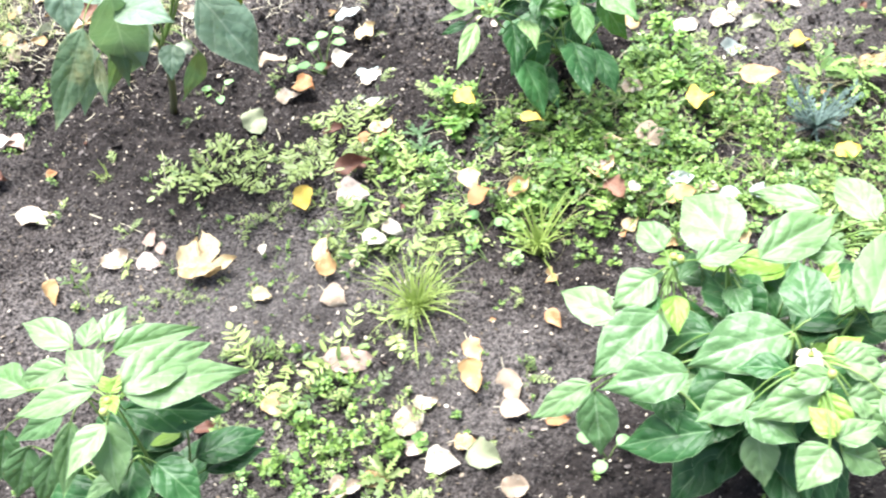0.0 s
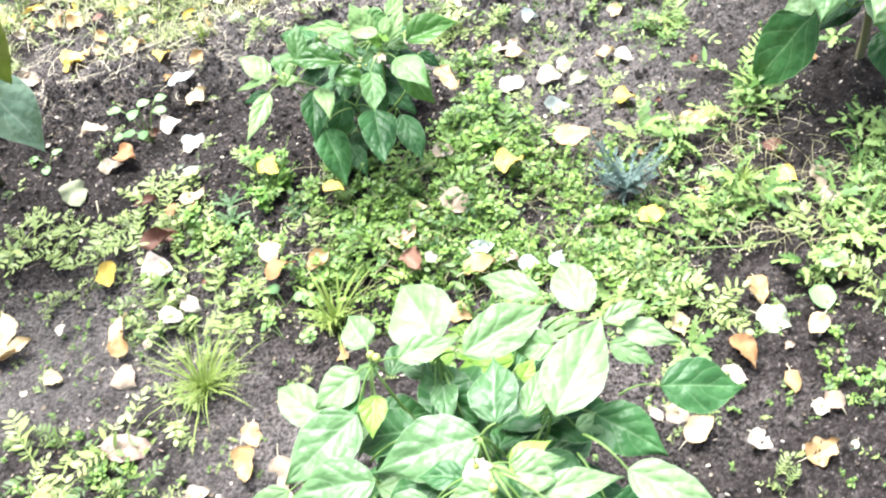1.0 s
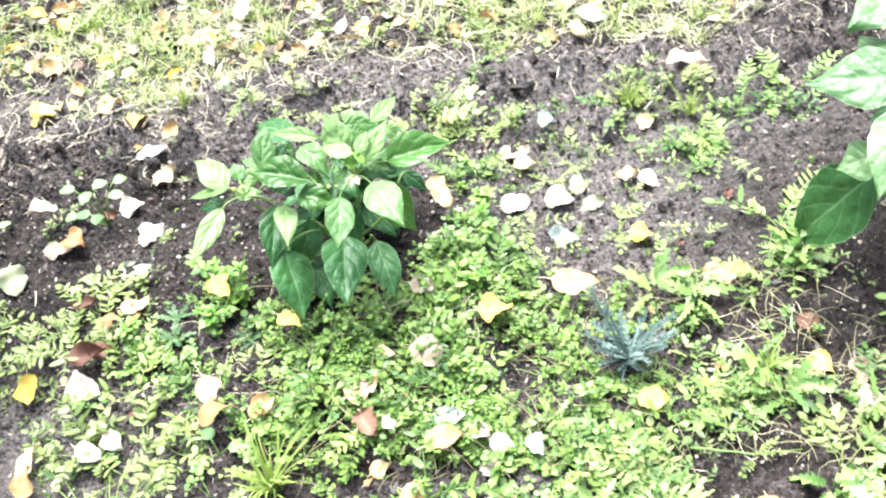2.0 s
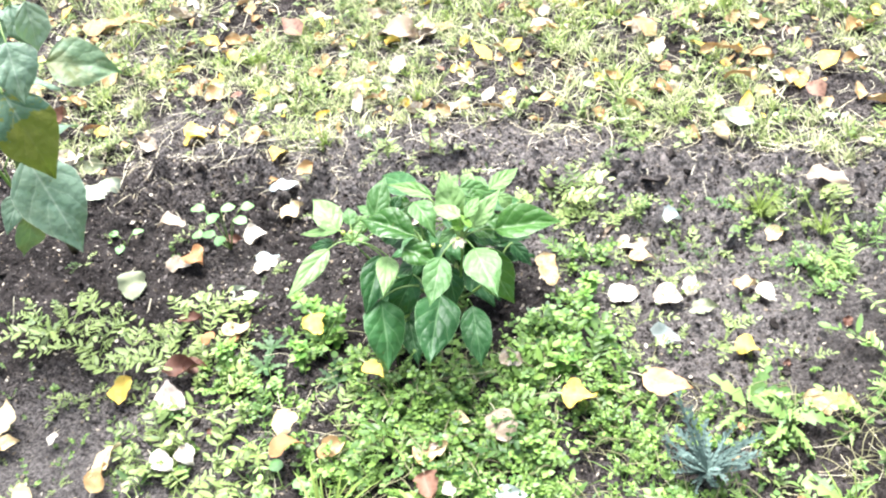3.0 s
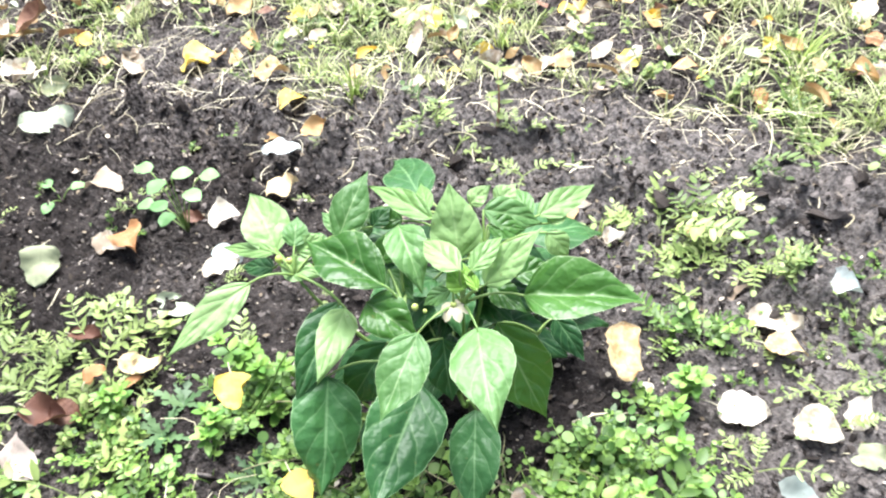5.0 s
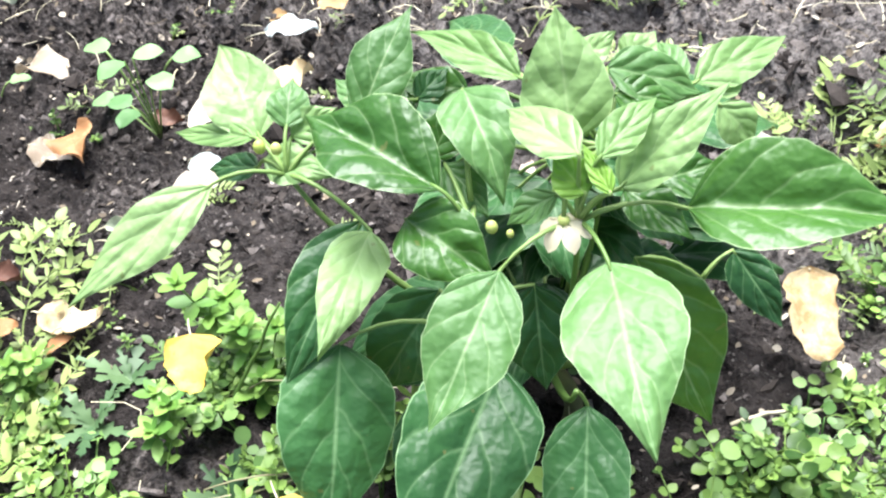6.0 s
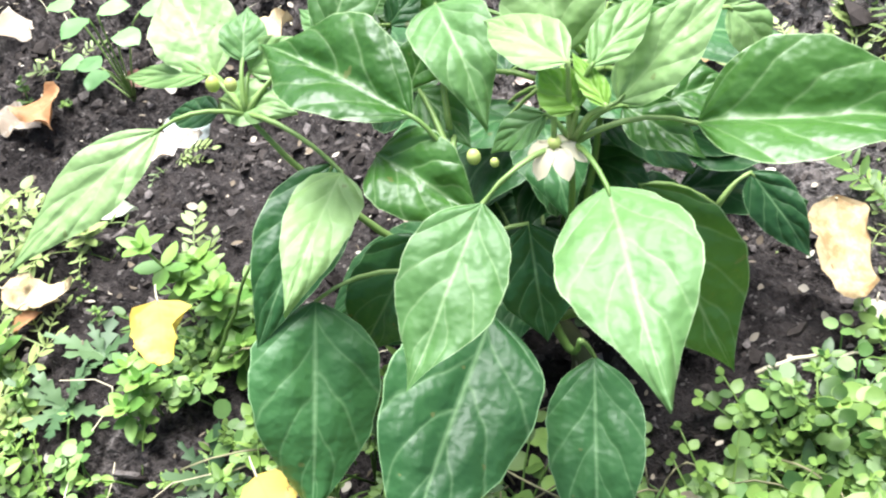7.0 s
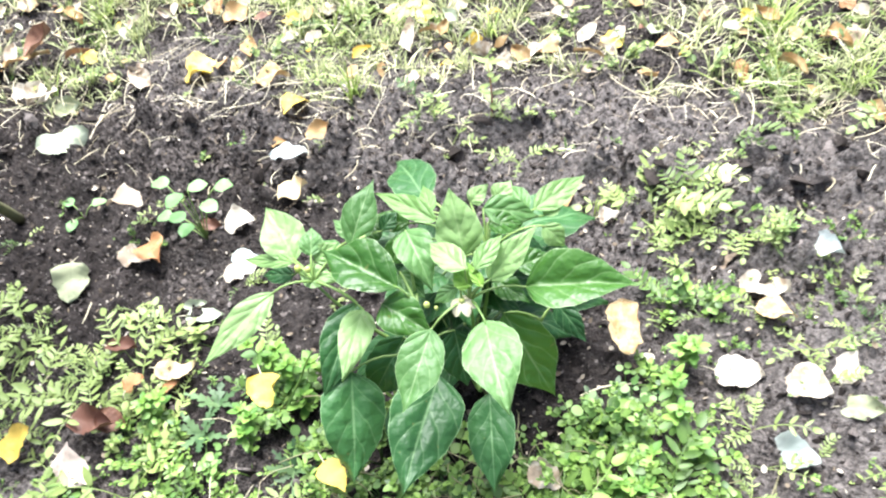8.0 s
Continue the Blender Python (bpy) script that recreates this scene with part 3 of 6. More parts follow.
leaf(main_plant, (0.283, 2.086, 0.270), (0.240, 2.096, 0.280), (0.114, -0.415, 0.903), 0.021, tone=.6)
leaf(main_plant, (0.384, 2.142, 0.245), (0.350, 2.175, 0.250), (-0.081, -0.230, 0.970), 0.024, tone=.5)
leaf(main_plant, (0.401, 2.151, 0.235), (0.413, 2.182, 0.235), (0.359, -0.139, 0.923), 0.018, tone=.7)
leaf(main_plant, (0.233, 2.065, 0.250), (0.243, 2.092, 0.260), (0.330, -0.433, 0.839), 0.020, tone=.2)
leaf(main_plant, (0.357, 2.097, 0.265), (0.390, 2.118, 0.250), (0.551, -0.313, 0.774), 0.026, tone=.4)
leaf(main_plant, (0.197, 2.018, 0.235), (0.155, 2.042, 0.240), (0.007, -0.192, 0.981), 0.027, tone=.5)
leaf(main_plant, (0.201, 2.053, 0.240), (0.163, 2.070, 0.245), (0.007, -0.267, 0.964), 0.019, tone=.5)
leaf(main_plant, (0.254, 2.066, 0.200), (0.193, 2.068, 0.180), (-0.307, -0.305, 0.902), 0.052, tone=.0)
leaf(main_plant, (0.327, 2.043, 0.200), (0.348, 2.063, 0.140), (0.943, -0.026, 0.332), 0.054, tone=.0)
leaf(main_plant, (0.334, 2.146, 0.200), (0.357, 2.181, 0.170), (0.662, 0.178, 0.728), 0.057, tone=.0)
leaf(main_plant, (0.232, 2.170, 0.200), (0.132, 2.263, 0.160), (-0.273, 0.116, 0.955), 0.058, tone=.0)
leaf(front_plant, (0.318, 1.093, 0.356), (0.250, 1.166, 0.339), (-0.357, -0.115, 0.927), 0.051, tone=.5)
leaf(front_plant, (0.378, 1.127, 0.401), (0.315, 1.098, 0.375), (-0.197, -0.399, 0.895), 0.054, tone=.7)
leaf(front_plant, (0.394, 1.152, 0.421), (0.368, 1.208, 0.423), (-0.237, -0.143, 0.961), 0.044, tone=.72)
leaf(front_plant, (0.486, 1.145, 0.415), (0.440, 1.259, 0.408), (-0.306, -0.060, 0.950), 0.085, tone=.7)
leaf(front_plant, (0.433, 1.127, 0.421), (0.514, 1.147, 0.416), (0.119, -0.225, 0.967), 0.037, tone=.75)
leaf(front_plant, (0.517, 1.126, 0.410), (0.640, 1.187, 0.414), (0.088, -0.236, 0.968), 0.062, tone=.7)
leaf(front_plant, (0.625, 1.214, 0.401), (0.541, 1.284, 0.372), (-0.482, -0.236, 0.844), 0.038, tone=.6)
leaf(front_plant, (0.551, 1.005, 0.427), (0.557, 1.096, 0.437), (-0.175, -0.091, 0.980), 0.059, tone=.45)
leaf(front_plant, (0.632, 1.127, 0.402), (0.575, 1.140, 0.394), (-0.212, -0.374, 0.903), 0.039, tone=.6)
leaf(front_plant, (0.622, 1.002, 0.430), (0.696, 1.130, 0.441), (0.135, -0.160, 0.978), 0.072, tone=.5, fold=.12)
leaf(front_plant, (0.761, 1.098, 0.322), (0.872, 1.100, 0.290), (0.257, -0.393, 0.883), 0.070, tone=.2)
leaf(front_plant, (0.671, 1.042, 0.362), (0.752, 0.989, 0.330), (0.074, -0.433, 0.898), 0.064, tone=.15)
leaf(front_plant, (0.531, 1.006, 0.403), (0.395, 0.986, 0.382), (-0.099, -0.323, 0.941), 0.078, tone=.45)
leaf(front_plant, (0.396, 0.978, 0.380), (0.281, 0.979, 0.360), (-0.159, -0.345, 0.925), 0.062, tone=.4, droop=.12)
leaf(front_plant, (0.374, 1.071, 0.386), (0.274, 1.005, 0.351), (-0.061, -0.401, 0.914), 0.076, tone=.4)
leaf(front_plant, (0.272, 1.009, 0.330), (0.185, 0.996, 0.280), (-0.390, -0.459, 0.798), 0.039, tone=.75)
leaf(front_plant, (0.276, 0.999, 0.330), (0.276, 0.946, 0.250), (-0.039, -0.833, 0.552), 0.052, tone=.35)
leaf(front_plant, (0.419, 0.925, 0.320), (0.296, 0.944, 0.270), (-0.399, -0.308, 0.864), 0.064, tone=.0)
leaf(front_plant, (0.467, 0.931, 0.390), (0.392, 0.915, 0.362), (-0.257, -0.387, 0.886), 0.054, tone=.4)
leaf(front_plant, (0.451, 0.904, 0.397), (0.507, 0.861, 0.379), (-0.023, -0.420, 0.907), 0.049, tone=.45)
leaf(front_plant, (0.546, 0.898, 0.430), (0.454, 0.888, 0.400), (-0.254, -0.359, 0.898), 0.049, tone=.5)
leaf(front_plant, (0.547, 0.901, 0.455), (0.492, 0.900, 0.450), (-0.078, -0.356, 0.931), 0.035, tone=.8)
leaf(front_plant, (0.520, 0.813, 0.450), (0.478, 0.776, 0.420), (-0.262, -0.411, 0.873), 0.047, tone=.78)
leaf(front_plant, (0.531, 0.824, 0.450), (0.508, 0.865, 0.455), (-0.214, -0.236, 0.948), 0.029, tone=1)
leaf(front_plant, (0.471, 0.912, 0.330), (0.474, 0.865, 0.270), (-0.161, -0.781, 0.604), 0.045, tone=.5)
leaf(front_plant, (0.567, 0.929, 0.440), (0.621, 0.923, 0.420), (0.265, -0.453, 0.851), 0.038, tone=.7)
leaf(front_plant, (0.566, 0.894, 0.420), (0.611, 0.885, 0.400), (0.274, -0.480, 0.833), 0.041, tone=.5)
leaf(front_plant, (0.531, 0.825, 0.440), (0.593, 0.849, 0.430), (0.228, -0.192, 0.954), 0.031, tone=.72)
leaf(front_plant, (0.539, 0.821, 0.420), (0.591, 0.810, 0.390), (0.356, -0.489, 0.796), 0.040, tone=.5)
leaf(front_plant, (0.696, 0.937, 0.400), (0.800, 0.881, 0.360), (0.135, -0.401, 0.906), 0.051, tone=.5)
leaf(front_plant, (0.596, 0.911, 0.420), (0.692, 0.928, 0.400), (0.230, -0.236, 0.944), 0.035, tone=.7)
leaf(front_plant, (0.563, 0.948, 0.429), (0.628, 0.949, 0.420), (0.128, -0.375, 0.918), 0.029, tone=.8)
leaf(front_plant, (0.606, 0.892, 0.420), (0.656, 0.836, 0.390), (0.028, -0.452, 0.891), 0.048, tone=.72)
leaf(front_plant, (0.669, 0.934, 0.330), (0.739, 0.924, 0.290), (0.389, -0.462, 0.797), 0.060, tone=.05)
leaf(front_plant, (0.533, 0.889, 0.440), (0.557, 0.837, 0.410), (0.036, -0.487, 0.873), 0.034, tone=.9)
leaf(front_plant, (0.579, 0.895, 0.410), (0.605, 0.849, 0.380), (0.049, -0.526, 0.849), 0.040, tone=.5)
leaf(front_plant, (0.683, 1.166, 0.411), (0.657, 1.265, 0.401), (-0.171, 0.059, 0.984), 0.054, tone=.68)
leaf(front_plant, (0.700, 1.154, 0.401), (0.762, 1.186, 0.391), (0.297, -0.274, 0.915), 0.026, tone=.8)
leaf(front_plant, (0.723, 1.157, 0.380), (0.796, 1.135, 0.359), (0.113, -0.468, 0.876), 0.035, tone=.75)
leaf(front_plant, (0.705, 1.141, 0.372), (0.759, 1.111, 0.351), (0.066, -0.470, 0.880), 0.031, tone=.75)
leaf(front_plant, (0.588, 1.067, 0.420), (0.606, 1.090, 0.430), (-0.035, -0.397, 0.917), 0.022, tone=.9)
leaf(front_plant, (0.588, 1.012, 0.419), (0.616, 1.077, 0.430), (0.044, -0.184, 0.982), 0.032, tone=.82)
leaf(front_plant, (0.472, 1.113, 0.362), (0.520, 1.078, 0.323), (0.211, -0.582, 0.785), 0.067, tone=.05)
leaf(front_plant, (0.384, 1.094, 0.322), (0.461, 1.120, 0.302), (0.333, -0.321, 0.887), 0.066, tone=.05)
leaf(corner_plant, (-0.438, 1.107, 0.420), (-0.532, 1.168, 0.410), (-0.185, -0.125, 0.975), 0.043, tone=.7)
leaf(corner_plant, (-0.419, 1.102, 0.420), (-0.417, 1.156, 0.420), (0.323, -0.012, 0.946), 0.029, tone=.5)
leaf(corner_plant, (-0.395, 1.107, 0.420), (-0.368, 1.169, 0.420), (0.391, -0.170, 0.905), 0.033, tone=.8)
leaf(corner_plant, (-0.370, 1.080, 0.430), (-0.262, 1.131, 0.397), (0.384, -0.231, 0.894), 0.044, tone=.6, fold=.4)
leaf(corner_plant, (-0.337, 0.996, 0.455), (-0.236, 1.090, 0.413), (0.450, -0.087, 0.889), 0.060, tone=.8)
leaf(corner_plant, (-0.329, 0.990, 0.450), (-0.193, 1.063, 0.374), (0.535, -0.139, 0.833), 0.063, tone=.5)
leaf(corner_plant, (-0.357, 1.010, 0.390), (-0.235, 1.033, 0.325), (0.494, -0.334, 0.803), 0.064, tone=.05)
leaf(corner_plant, (-0.371, 1.013, 0.450), (-0.425, 1.077, 0.450), (-0.027, -0.023, 0.999), 0.047, tone=.8)
leaf(corner_plant, (-0.439, 1.072, 0.420), (-0.524, 1.062, 0.390), (-0.230, -0.518, 0.824), 0.041, tone=.5)
leaf(corner_plant, (-0.373, 1.004, 0.450), (-0.496, 0.997, 0.420), (-0.205, -0.340, 0.918), 0.041, tone=.8)
leaf(corner_plant, (-0.498, 1.052, 0.400), (-0.585, 1.108, 0.380), (-0.253, -0.049, 0.966), 0.050, tone=.6)
leaf(corner_plant, (-0.362, 0.974, 0.420), (-0.361, 0.904, 0.350), (0.298, -0.673, 0.677), 0.051, tone=.8)
leaf(corner_plant, (-0.436, 1.008, 0.380), (-0.466, 0.935, 0.300), (0.292, -0.758, 0.583), 0.036, tone=.7)
leaf(corner_plant, (-0.369, 1.002, 0.310), (-0.323, 0.979, 0.240), (0.602, -0.552, 0.577), 0.060, tone=.0)
leaf(corner_plant, (-0.455, 1.026, 0.370), (-0.543, 1.018, 0.330), (-0.317, -0.510, 0.799), 0.037, tone=.45)
leaf(corner_plant, (-0.532, 1.021, 0.310), (-0.577, 0.984, 0.230), (0.126, -0.926, 0.357), 0.051, tone=.4)
leaf(corner_plant, (-0.496, 1.013, 0.300), (-0.542, 0.971, 0.220), (0.120, -0.906, 0.406), 0.040, tone=.4)
leaf(corner_plant, (-0.442, 0.994, 0.290), (-0.473, 0.963, 0.220), (0.141, -0.927, 0.348), 0.042, tone=.4)
leaf(corner_plant, (-0.392, 0.994, 0.280), (-0.405, 0.966, 0.200), (0.317, -0.910, 0.267), 0.046, tone=.15)
leaf(corner_plant, (-0.562, 1.041, 0.330), (-0.593, 1.001, 0.260), (0.252, -0.884, 0.394), 0.045, tone=.4)
leaf(corner_plant, (-0.394, 1.043, 0.450), (-0.372, 1.073, 0.450), (0.373, -0.274, 0.886), 0.022, tone=.8)
leaf(corner_plant, (-0.345, 0.990, 0.460), (-0.358, 1.013, 0.468), (0.188, -0.226, 0.956), 0.018, tone=1)
leaf(corner_plant, (-0.345, 0.988, 0.460), (-0.333, 1.012, 0.468), (0.250, -0.416, 0.874), 0.018, tone=1)
leaf(corner_plant, (-0.345, 0.985, 0.460), (-0.332, 0.955, 0.458), (0.125, -0.012, 0.992), 0.019, tone=1)
leaf(corner_plant, (-0.345, 0.985, 0.460), (-0.354, 0.962, 0.458), (0.341, -0.213, 0.916), 0.016, tone=1)
leaf(tall_plant, (-0.353, 1.903, 0.433), (-0.270, 1.851, 0.270), (0.687, -0.513, 0.515), 0.109, tone=.2)
leaf(tall_plant, (-0.303, 1.867, 0.592), (-0.264, 1.857, 0.430), (0.789, -0.572, 0.225), 0.096, tone=.3, fold=.35, droop=.15, dry=.8)
leaf(tall_plant, (-0.257, 1.872, 0.680), (-0.230, 1.828, 0.600), (0.636, -0.568, 0.523), 0.074, tone=.45)
leaf(tall_plant, (-0.379, 2.069, 0.517), (-0.281, 2.133, 0.458), (0.634, -0.328, 0.700), 0.089, tone=.1, dry=.4, fold=.3)
leaf(tall_plant, (-0.39, 1.9, 0.31), (-0.462, 1.9, 0.19), (0.75, -0.6, 0.25), 0.05, tone=.4, fold=.3, dry=.4)
leaf(tall_plant, (-0.372, 1.9, 0.637), (-0.502, 1.9, 0.479), (0.6, -0.7, 0.2), 0.072, tone=.5, fold=.3)
leaf(tall_plant, (-0.477, 1.9, 0.451), (-0.6, 1.88, 0.25), (0.6, -0.7, 0.2), 0.052, tone=.3, fold=.45, dry=.4)
leaf(tall_plant, (-0.40, 1.94, 0.59), (-0.43, 1.93, 0.49), (0.7, -0.6, 0.3), 0.06, tone=.1, fold=.2)
leaf(tall_plant, (-0.305, 1.89, 0.705), (-0.268, 1.88, 0.66), (0.6, -0.5, 0.6), 0.05, tone=.7, fold=.2)
leaf(tall_plant, (-0.225, 1.91, 0.73), (-0.222, 1.89, 0.655), (0.7, -0.5, 0.2), 0.05, tone=.2, fold=.5)
leaf(tall_plant, (-0.484, 1.945, 0.560), (-0.513, 1.905, 0.470), (0.636, -0.760, 0.133), 0.054, tone=.5)
leaf(tall_plant, (-0.526, 1.897, 0.420), (-0.522, 1.832, 0.300), (0.717, -0.603, 0.350), 0.053, tone=.3, dry=.3)
leaf(tall_plant, (-0.324, 1.983, 0.680), (-0.297, 1.956, 0.620), (0.641, -0.550, 0.536), 0.054, tone=.05)
leaf(tall_plant, (-0.303, 1.936, 0.700), (-0.305, 1.893, 0.680), (0.550, -0.373, 0.747), 0.046, tone=.8)
leaf(tall_plant, (-0.484, 2.013, 0.520), (-0.484, 1.930, 0.460), (0.683, -0.428, 0.592), 0.070, tone=.0)
leaf(tall_plant, (-0.405, 1.938, 0.680), (-0.479, 1.901, 0.640), (0.110, -0.823, 0.558), 0.062, tone=.4)
leaf(tall_plant, (-0.378, 1.924, 0.660), (-0.452, 1.903, 0.600), (-0.047, -0.923, 0.381), 0.066, tone=.4)
leaf(tall_plant, (-0.455, 1.772, 0.545), (-0.557, 1.916, 0.263), (0.103, -0.870, -0.481), 0.096, tone=.0)
leaf(tall_plant, (-0.562, 1.840, 0.440), (-0.651, 1.726, 0.300), (0.283, -0.824, 0.491), 0.066, tone=.3, dry=.5)
leaf(tall_plant, (-0.564, 1.841, 0.400), (-0.600, 1.760, 0.300), (0.318, -0.790, 0.525), 0.054, tone=.1)
leaf(tall_plant, (-0.455, 1.951, 0.298), (-0.460, 1.886, 0.258), (0.312, -0.509, 0.802), 0.048, tone=.5)
leaf(tall_plant, (-0.555, 1.822, 0.380), (-0.545, 1.751, 0.320), (0.328, -0.582, 0.744), 0.023, tone=.8, dry=.3)
leaf(tall_plant, (-0.467, 1.797, 0.500), (-0.324, 1.666, 0.542), (-0.406, -0.152, 0.901), 0.064, tone=.45)
leaf(tall_plant, (-0.521, 1.760, 0.600), (-0.527, 1.707, 0.520), (0.355, -0.792, 0.498), 0.060, tone=.6)
leaf(right_plant, (1.225, 1.990, 0.196), (1.129, 2.049, -0.019), (-0.820, -0.528, 0.221), 0.117, tone=.05)
leaf(right_plant, (1.215, 1.976, 0.248), (1.157, 1.979, 0.219), (-0.405, -0.500, 0.765), 0.061, tone=.6)
leaf(right_plant, (1.250, 1.973, 0.339), (1.184, 1.847, 0.279), (-0.125, -0.373, 0.919), 0.088, tone=.4)
leaf(right_plant, (1.246, 2.020, 0.360), (1.106, 2.048, 0.340), (-0.208, -0.403, 0.891), 0.091, tone=.4)
leaf(right_plant, (1.292, 2.177, 0.400), (1.177, 2.114, 0.390), (0.095, -0.323, 0.942), 0.087, tone=.45)
leaf(right_plant, (1.318, 1.863, 0.360), (1.247, 1.770, 0.330), (-0.034, -0.283, 0.958), 0.085, tone=.5)
leaf(right_plant, (1.359, 1.890, 0.280), (1.284, 1.865, 0.240), (-0.317, -0.417, 0.852), 0.072, tone=.6)
leaf(right_plant, (1.311, 1.954, 0.360), (1.324, 1.859, 0.320), (-0.159, -0.401, 0.902), 0.079, tone=.6)
leaf(right_plant, (1.347, 1.843, 0.350), (1.472, 1.868, 0.280), (0.512, -0.324, 0.796), 0.087, tone=.3)
leaf(right_plant, (1.335, 1.826, 0.300), (1.406, 1.770, 0.200), (0.204, -0.783, 0.587), 0.088, tone=.2)
leaf(right_plant, (1.324, 1.952, 0.380), (1.344, 2.148, 0.380), (-0.131, 0.013, 0.991), 0.092, tone=.5)
leaf(right_plant, (1.252, 1.998, 0.360), (1.210, 2.157, 0.340), (-0.283, 0.046, 0.958), 0.090, tone=.4)
leaf(right_plant, (1.385, 1.923, 0.370), (1.521, 2.050, 0.340), (0.236, -0.023, 0.972), 0.090, tone=.4)
leaf(right_plant, (1.262, 1.806, 0.400), (1.321, 1.850, 0.410), (0.020, -0.248, 0.969), 0.050, tone=.9)



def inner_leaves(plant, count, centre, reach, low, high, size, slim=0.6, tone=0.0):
    """Filler leaves in the heart of a plant, mostly darkest green as painted shade."""
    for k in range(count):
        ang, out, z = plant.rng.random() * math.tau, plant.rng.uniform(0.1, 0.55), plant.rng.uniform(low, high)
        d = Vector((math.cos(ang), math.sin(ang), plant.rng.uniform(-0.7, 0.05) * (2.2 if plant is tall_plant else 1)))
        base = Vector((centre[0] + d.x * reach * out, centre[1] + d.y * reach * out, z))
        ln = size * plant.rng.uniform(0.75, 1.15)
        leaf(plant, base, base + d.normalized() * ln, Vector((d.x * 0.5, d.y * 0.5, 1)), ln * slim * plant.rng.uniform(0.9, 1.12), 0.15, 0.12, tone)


def node_leaves(plant, count, size):
    """Half-grown leaves close under the shoots."""
    for k in range(count):
        n = plant.nodes[k % len(plant.nodes)]
        ang = plant.rng.random() * math.tau
        d = Vector((math.cos(ang), math.sin(ang), plant.rng.uniform(-0.6, 0.1)))
        base = n + Vector((d.x * 0.025, d.y * 0.025, -plant.rng.uniform(0.015, 0.075)))
        ln = size * plant.rng.uniform(0.6, 1.15)
        leaf(plant, base, base + d.normalized() * ln, Vector((d.x * 0.4, d.y * 0.4, 1)), ln * plant.rng.uniform(0.45, 0.58), 0.2, 0.12, plant.rng.choice((0.1, 0.4, 0.4, 0.6, 0.9)))


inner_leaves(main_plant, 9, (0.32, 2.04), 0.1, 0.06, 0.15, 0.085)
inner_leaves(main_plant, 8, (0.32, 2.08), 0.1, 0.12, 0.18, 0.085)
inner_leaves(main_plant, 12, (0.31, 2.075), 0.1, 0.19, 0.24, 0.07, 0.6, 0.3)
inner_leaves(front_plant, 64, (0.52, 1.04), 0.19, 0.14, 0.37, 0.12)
# extra leaves behind the bushy plant, hidden from the camera, added to block light
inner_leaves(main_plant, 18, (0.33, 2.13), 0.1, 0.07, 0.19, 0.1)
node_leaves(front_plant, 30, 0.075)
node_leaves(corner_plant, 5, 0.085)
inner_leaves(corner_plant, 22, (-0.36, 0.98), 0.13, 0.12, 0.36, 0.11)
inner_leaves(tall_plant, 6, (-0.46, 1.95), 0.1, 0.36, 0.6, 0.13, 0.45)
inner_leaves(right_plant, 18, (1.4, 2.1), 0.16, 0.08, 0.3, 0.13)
flower(main_plant, (0.382, 1.974, 0.278), 0.0165)
bud(main_plant, (0.19, 1.973, 0.268), 0.0036)
bud(main_plant, (0.175, 1.974, 0.264), 0.004)
bud(main_plant, (0.338, 1.972, 0.258), 0.0036)
bud(main_plant, (0.352, 1.968, 0.262), 0.0022)
flower(front_plant, (0.528, 0.93, 0.462), 0.02)
bud(front_plant, (0.402, 1.125, 0.436))
bud(front_plant, (0.41, 1.118, 0.438))
bud(front_plant, (0.545, 0.9, 0.46))
bud(corner_plant, (-0.345, 0.975, 0.462))
bud(corner_plant, (-0.35, 0.962, 0.458))


# ---- heaps of small growth, gathered into one mesh each ----
class Soup:
    def __init__(self):
        self.v, self.f, self.n = [], [], 0

    def put(self, verts, faces, m=None):
        a = np.array(verts, float)
        if m is not None:
            k = np.array(m)
            a = a @ k[:3, :3].T + k[:3, 3]
        self.v.append(a)
        self.f += [tuple(i + self.n for i in fc) for fc in faces]
        self.n += len(a)

    def flat(self):
        return np.concatenate(self.v), self.f

    def make(self, name, mat, label, category):
        v, f = self.flat()
        return tagged(mesh_object(name, v, f, mat), label, category, kind="stuff")


rng = random.Random(7)


def small_leaf(length, width, lift):
    """A folded little leaf along +x."""
    verts, faces = [(0, 0, 0)], []
    for s, w in ((0.16, 0.33), (0.42, 0.5), (0.7, 0.41), (0.89, 0.2)):
        z = lift * s * (1.5 - 0.6 * s)
        verts += [(length * s, width * w, z), (length * s, 0, z - width * 0.1 * w * 2), (length * s, -width * w, z)]
    verts.append((length, 0, lift * 0.85))
    faces += [(0, 2, 1), (0, 3, 2)]
    for k in (1, 4, 7):
        faces += [(k, k + 1, k + 4, k + 3), (k + 1, k + 2, k + 5, k + 4)]
    faces += [(10, 11, 13), (11, 12, 13)]
    return verts, faces


def strip(points, widths):
    """A grass-like ribbon, creased along its middle."""
    verts, faces = [], []
    for i, p in enumerate(points):
        p = Vector(p)
        d = Vector(points[min(i + 1, len(points) - 1)]) - Vector(points[max(i - 1, 0)])
        side = d.cross(Vector((0, 0, 1)))
        side = side.normalized() if side.length > 1e-6 else Vector((1, 0, 0))
        w = widths[i] / 2
        verts += [p + side * w, p - Vector((0, 0, w * 0.5)), p - side * w]
        if i:
            o = 3 * i
            faces += [(o - 3, o - 2, o + 1, o), (o - 2, o - 1, o + 2, o + 1)]
    return verts, faces


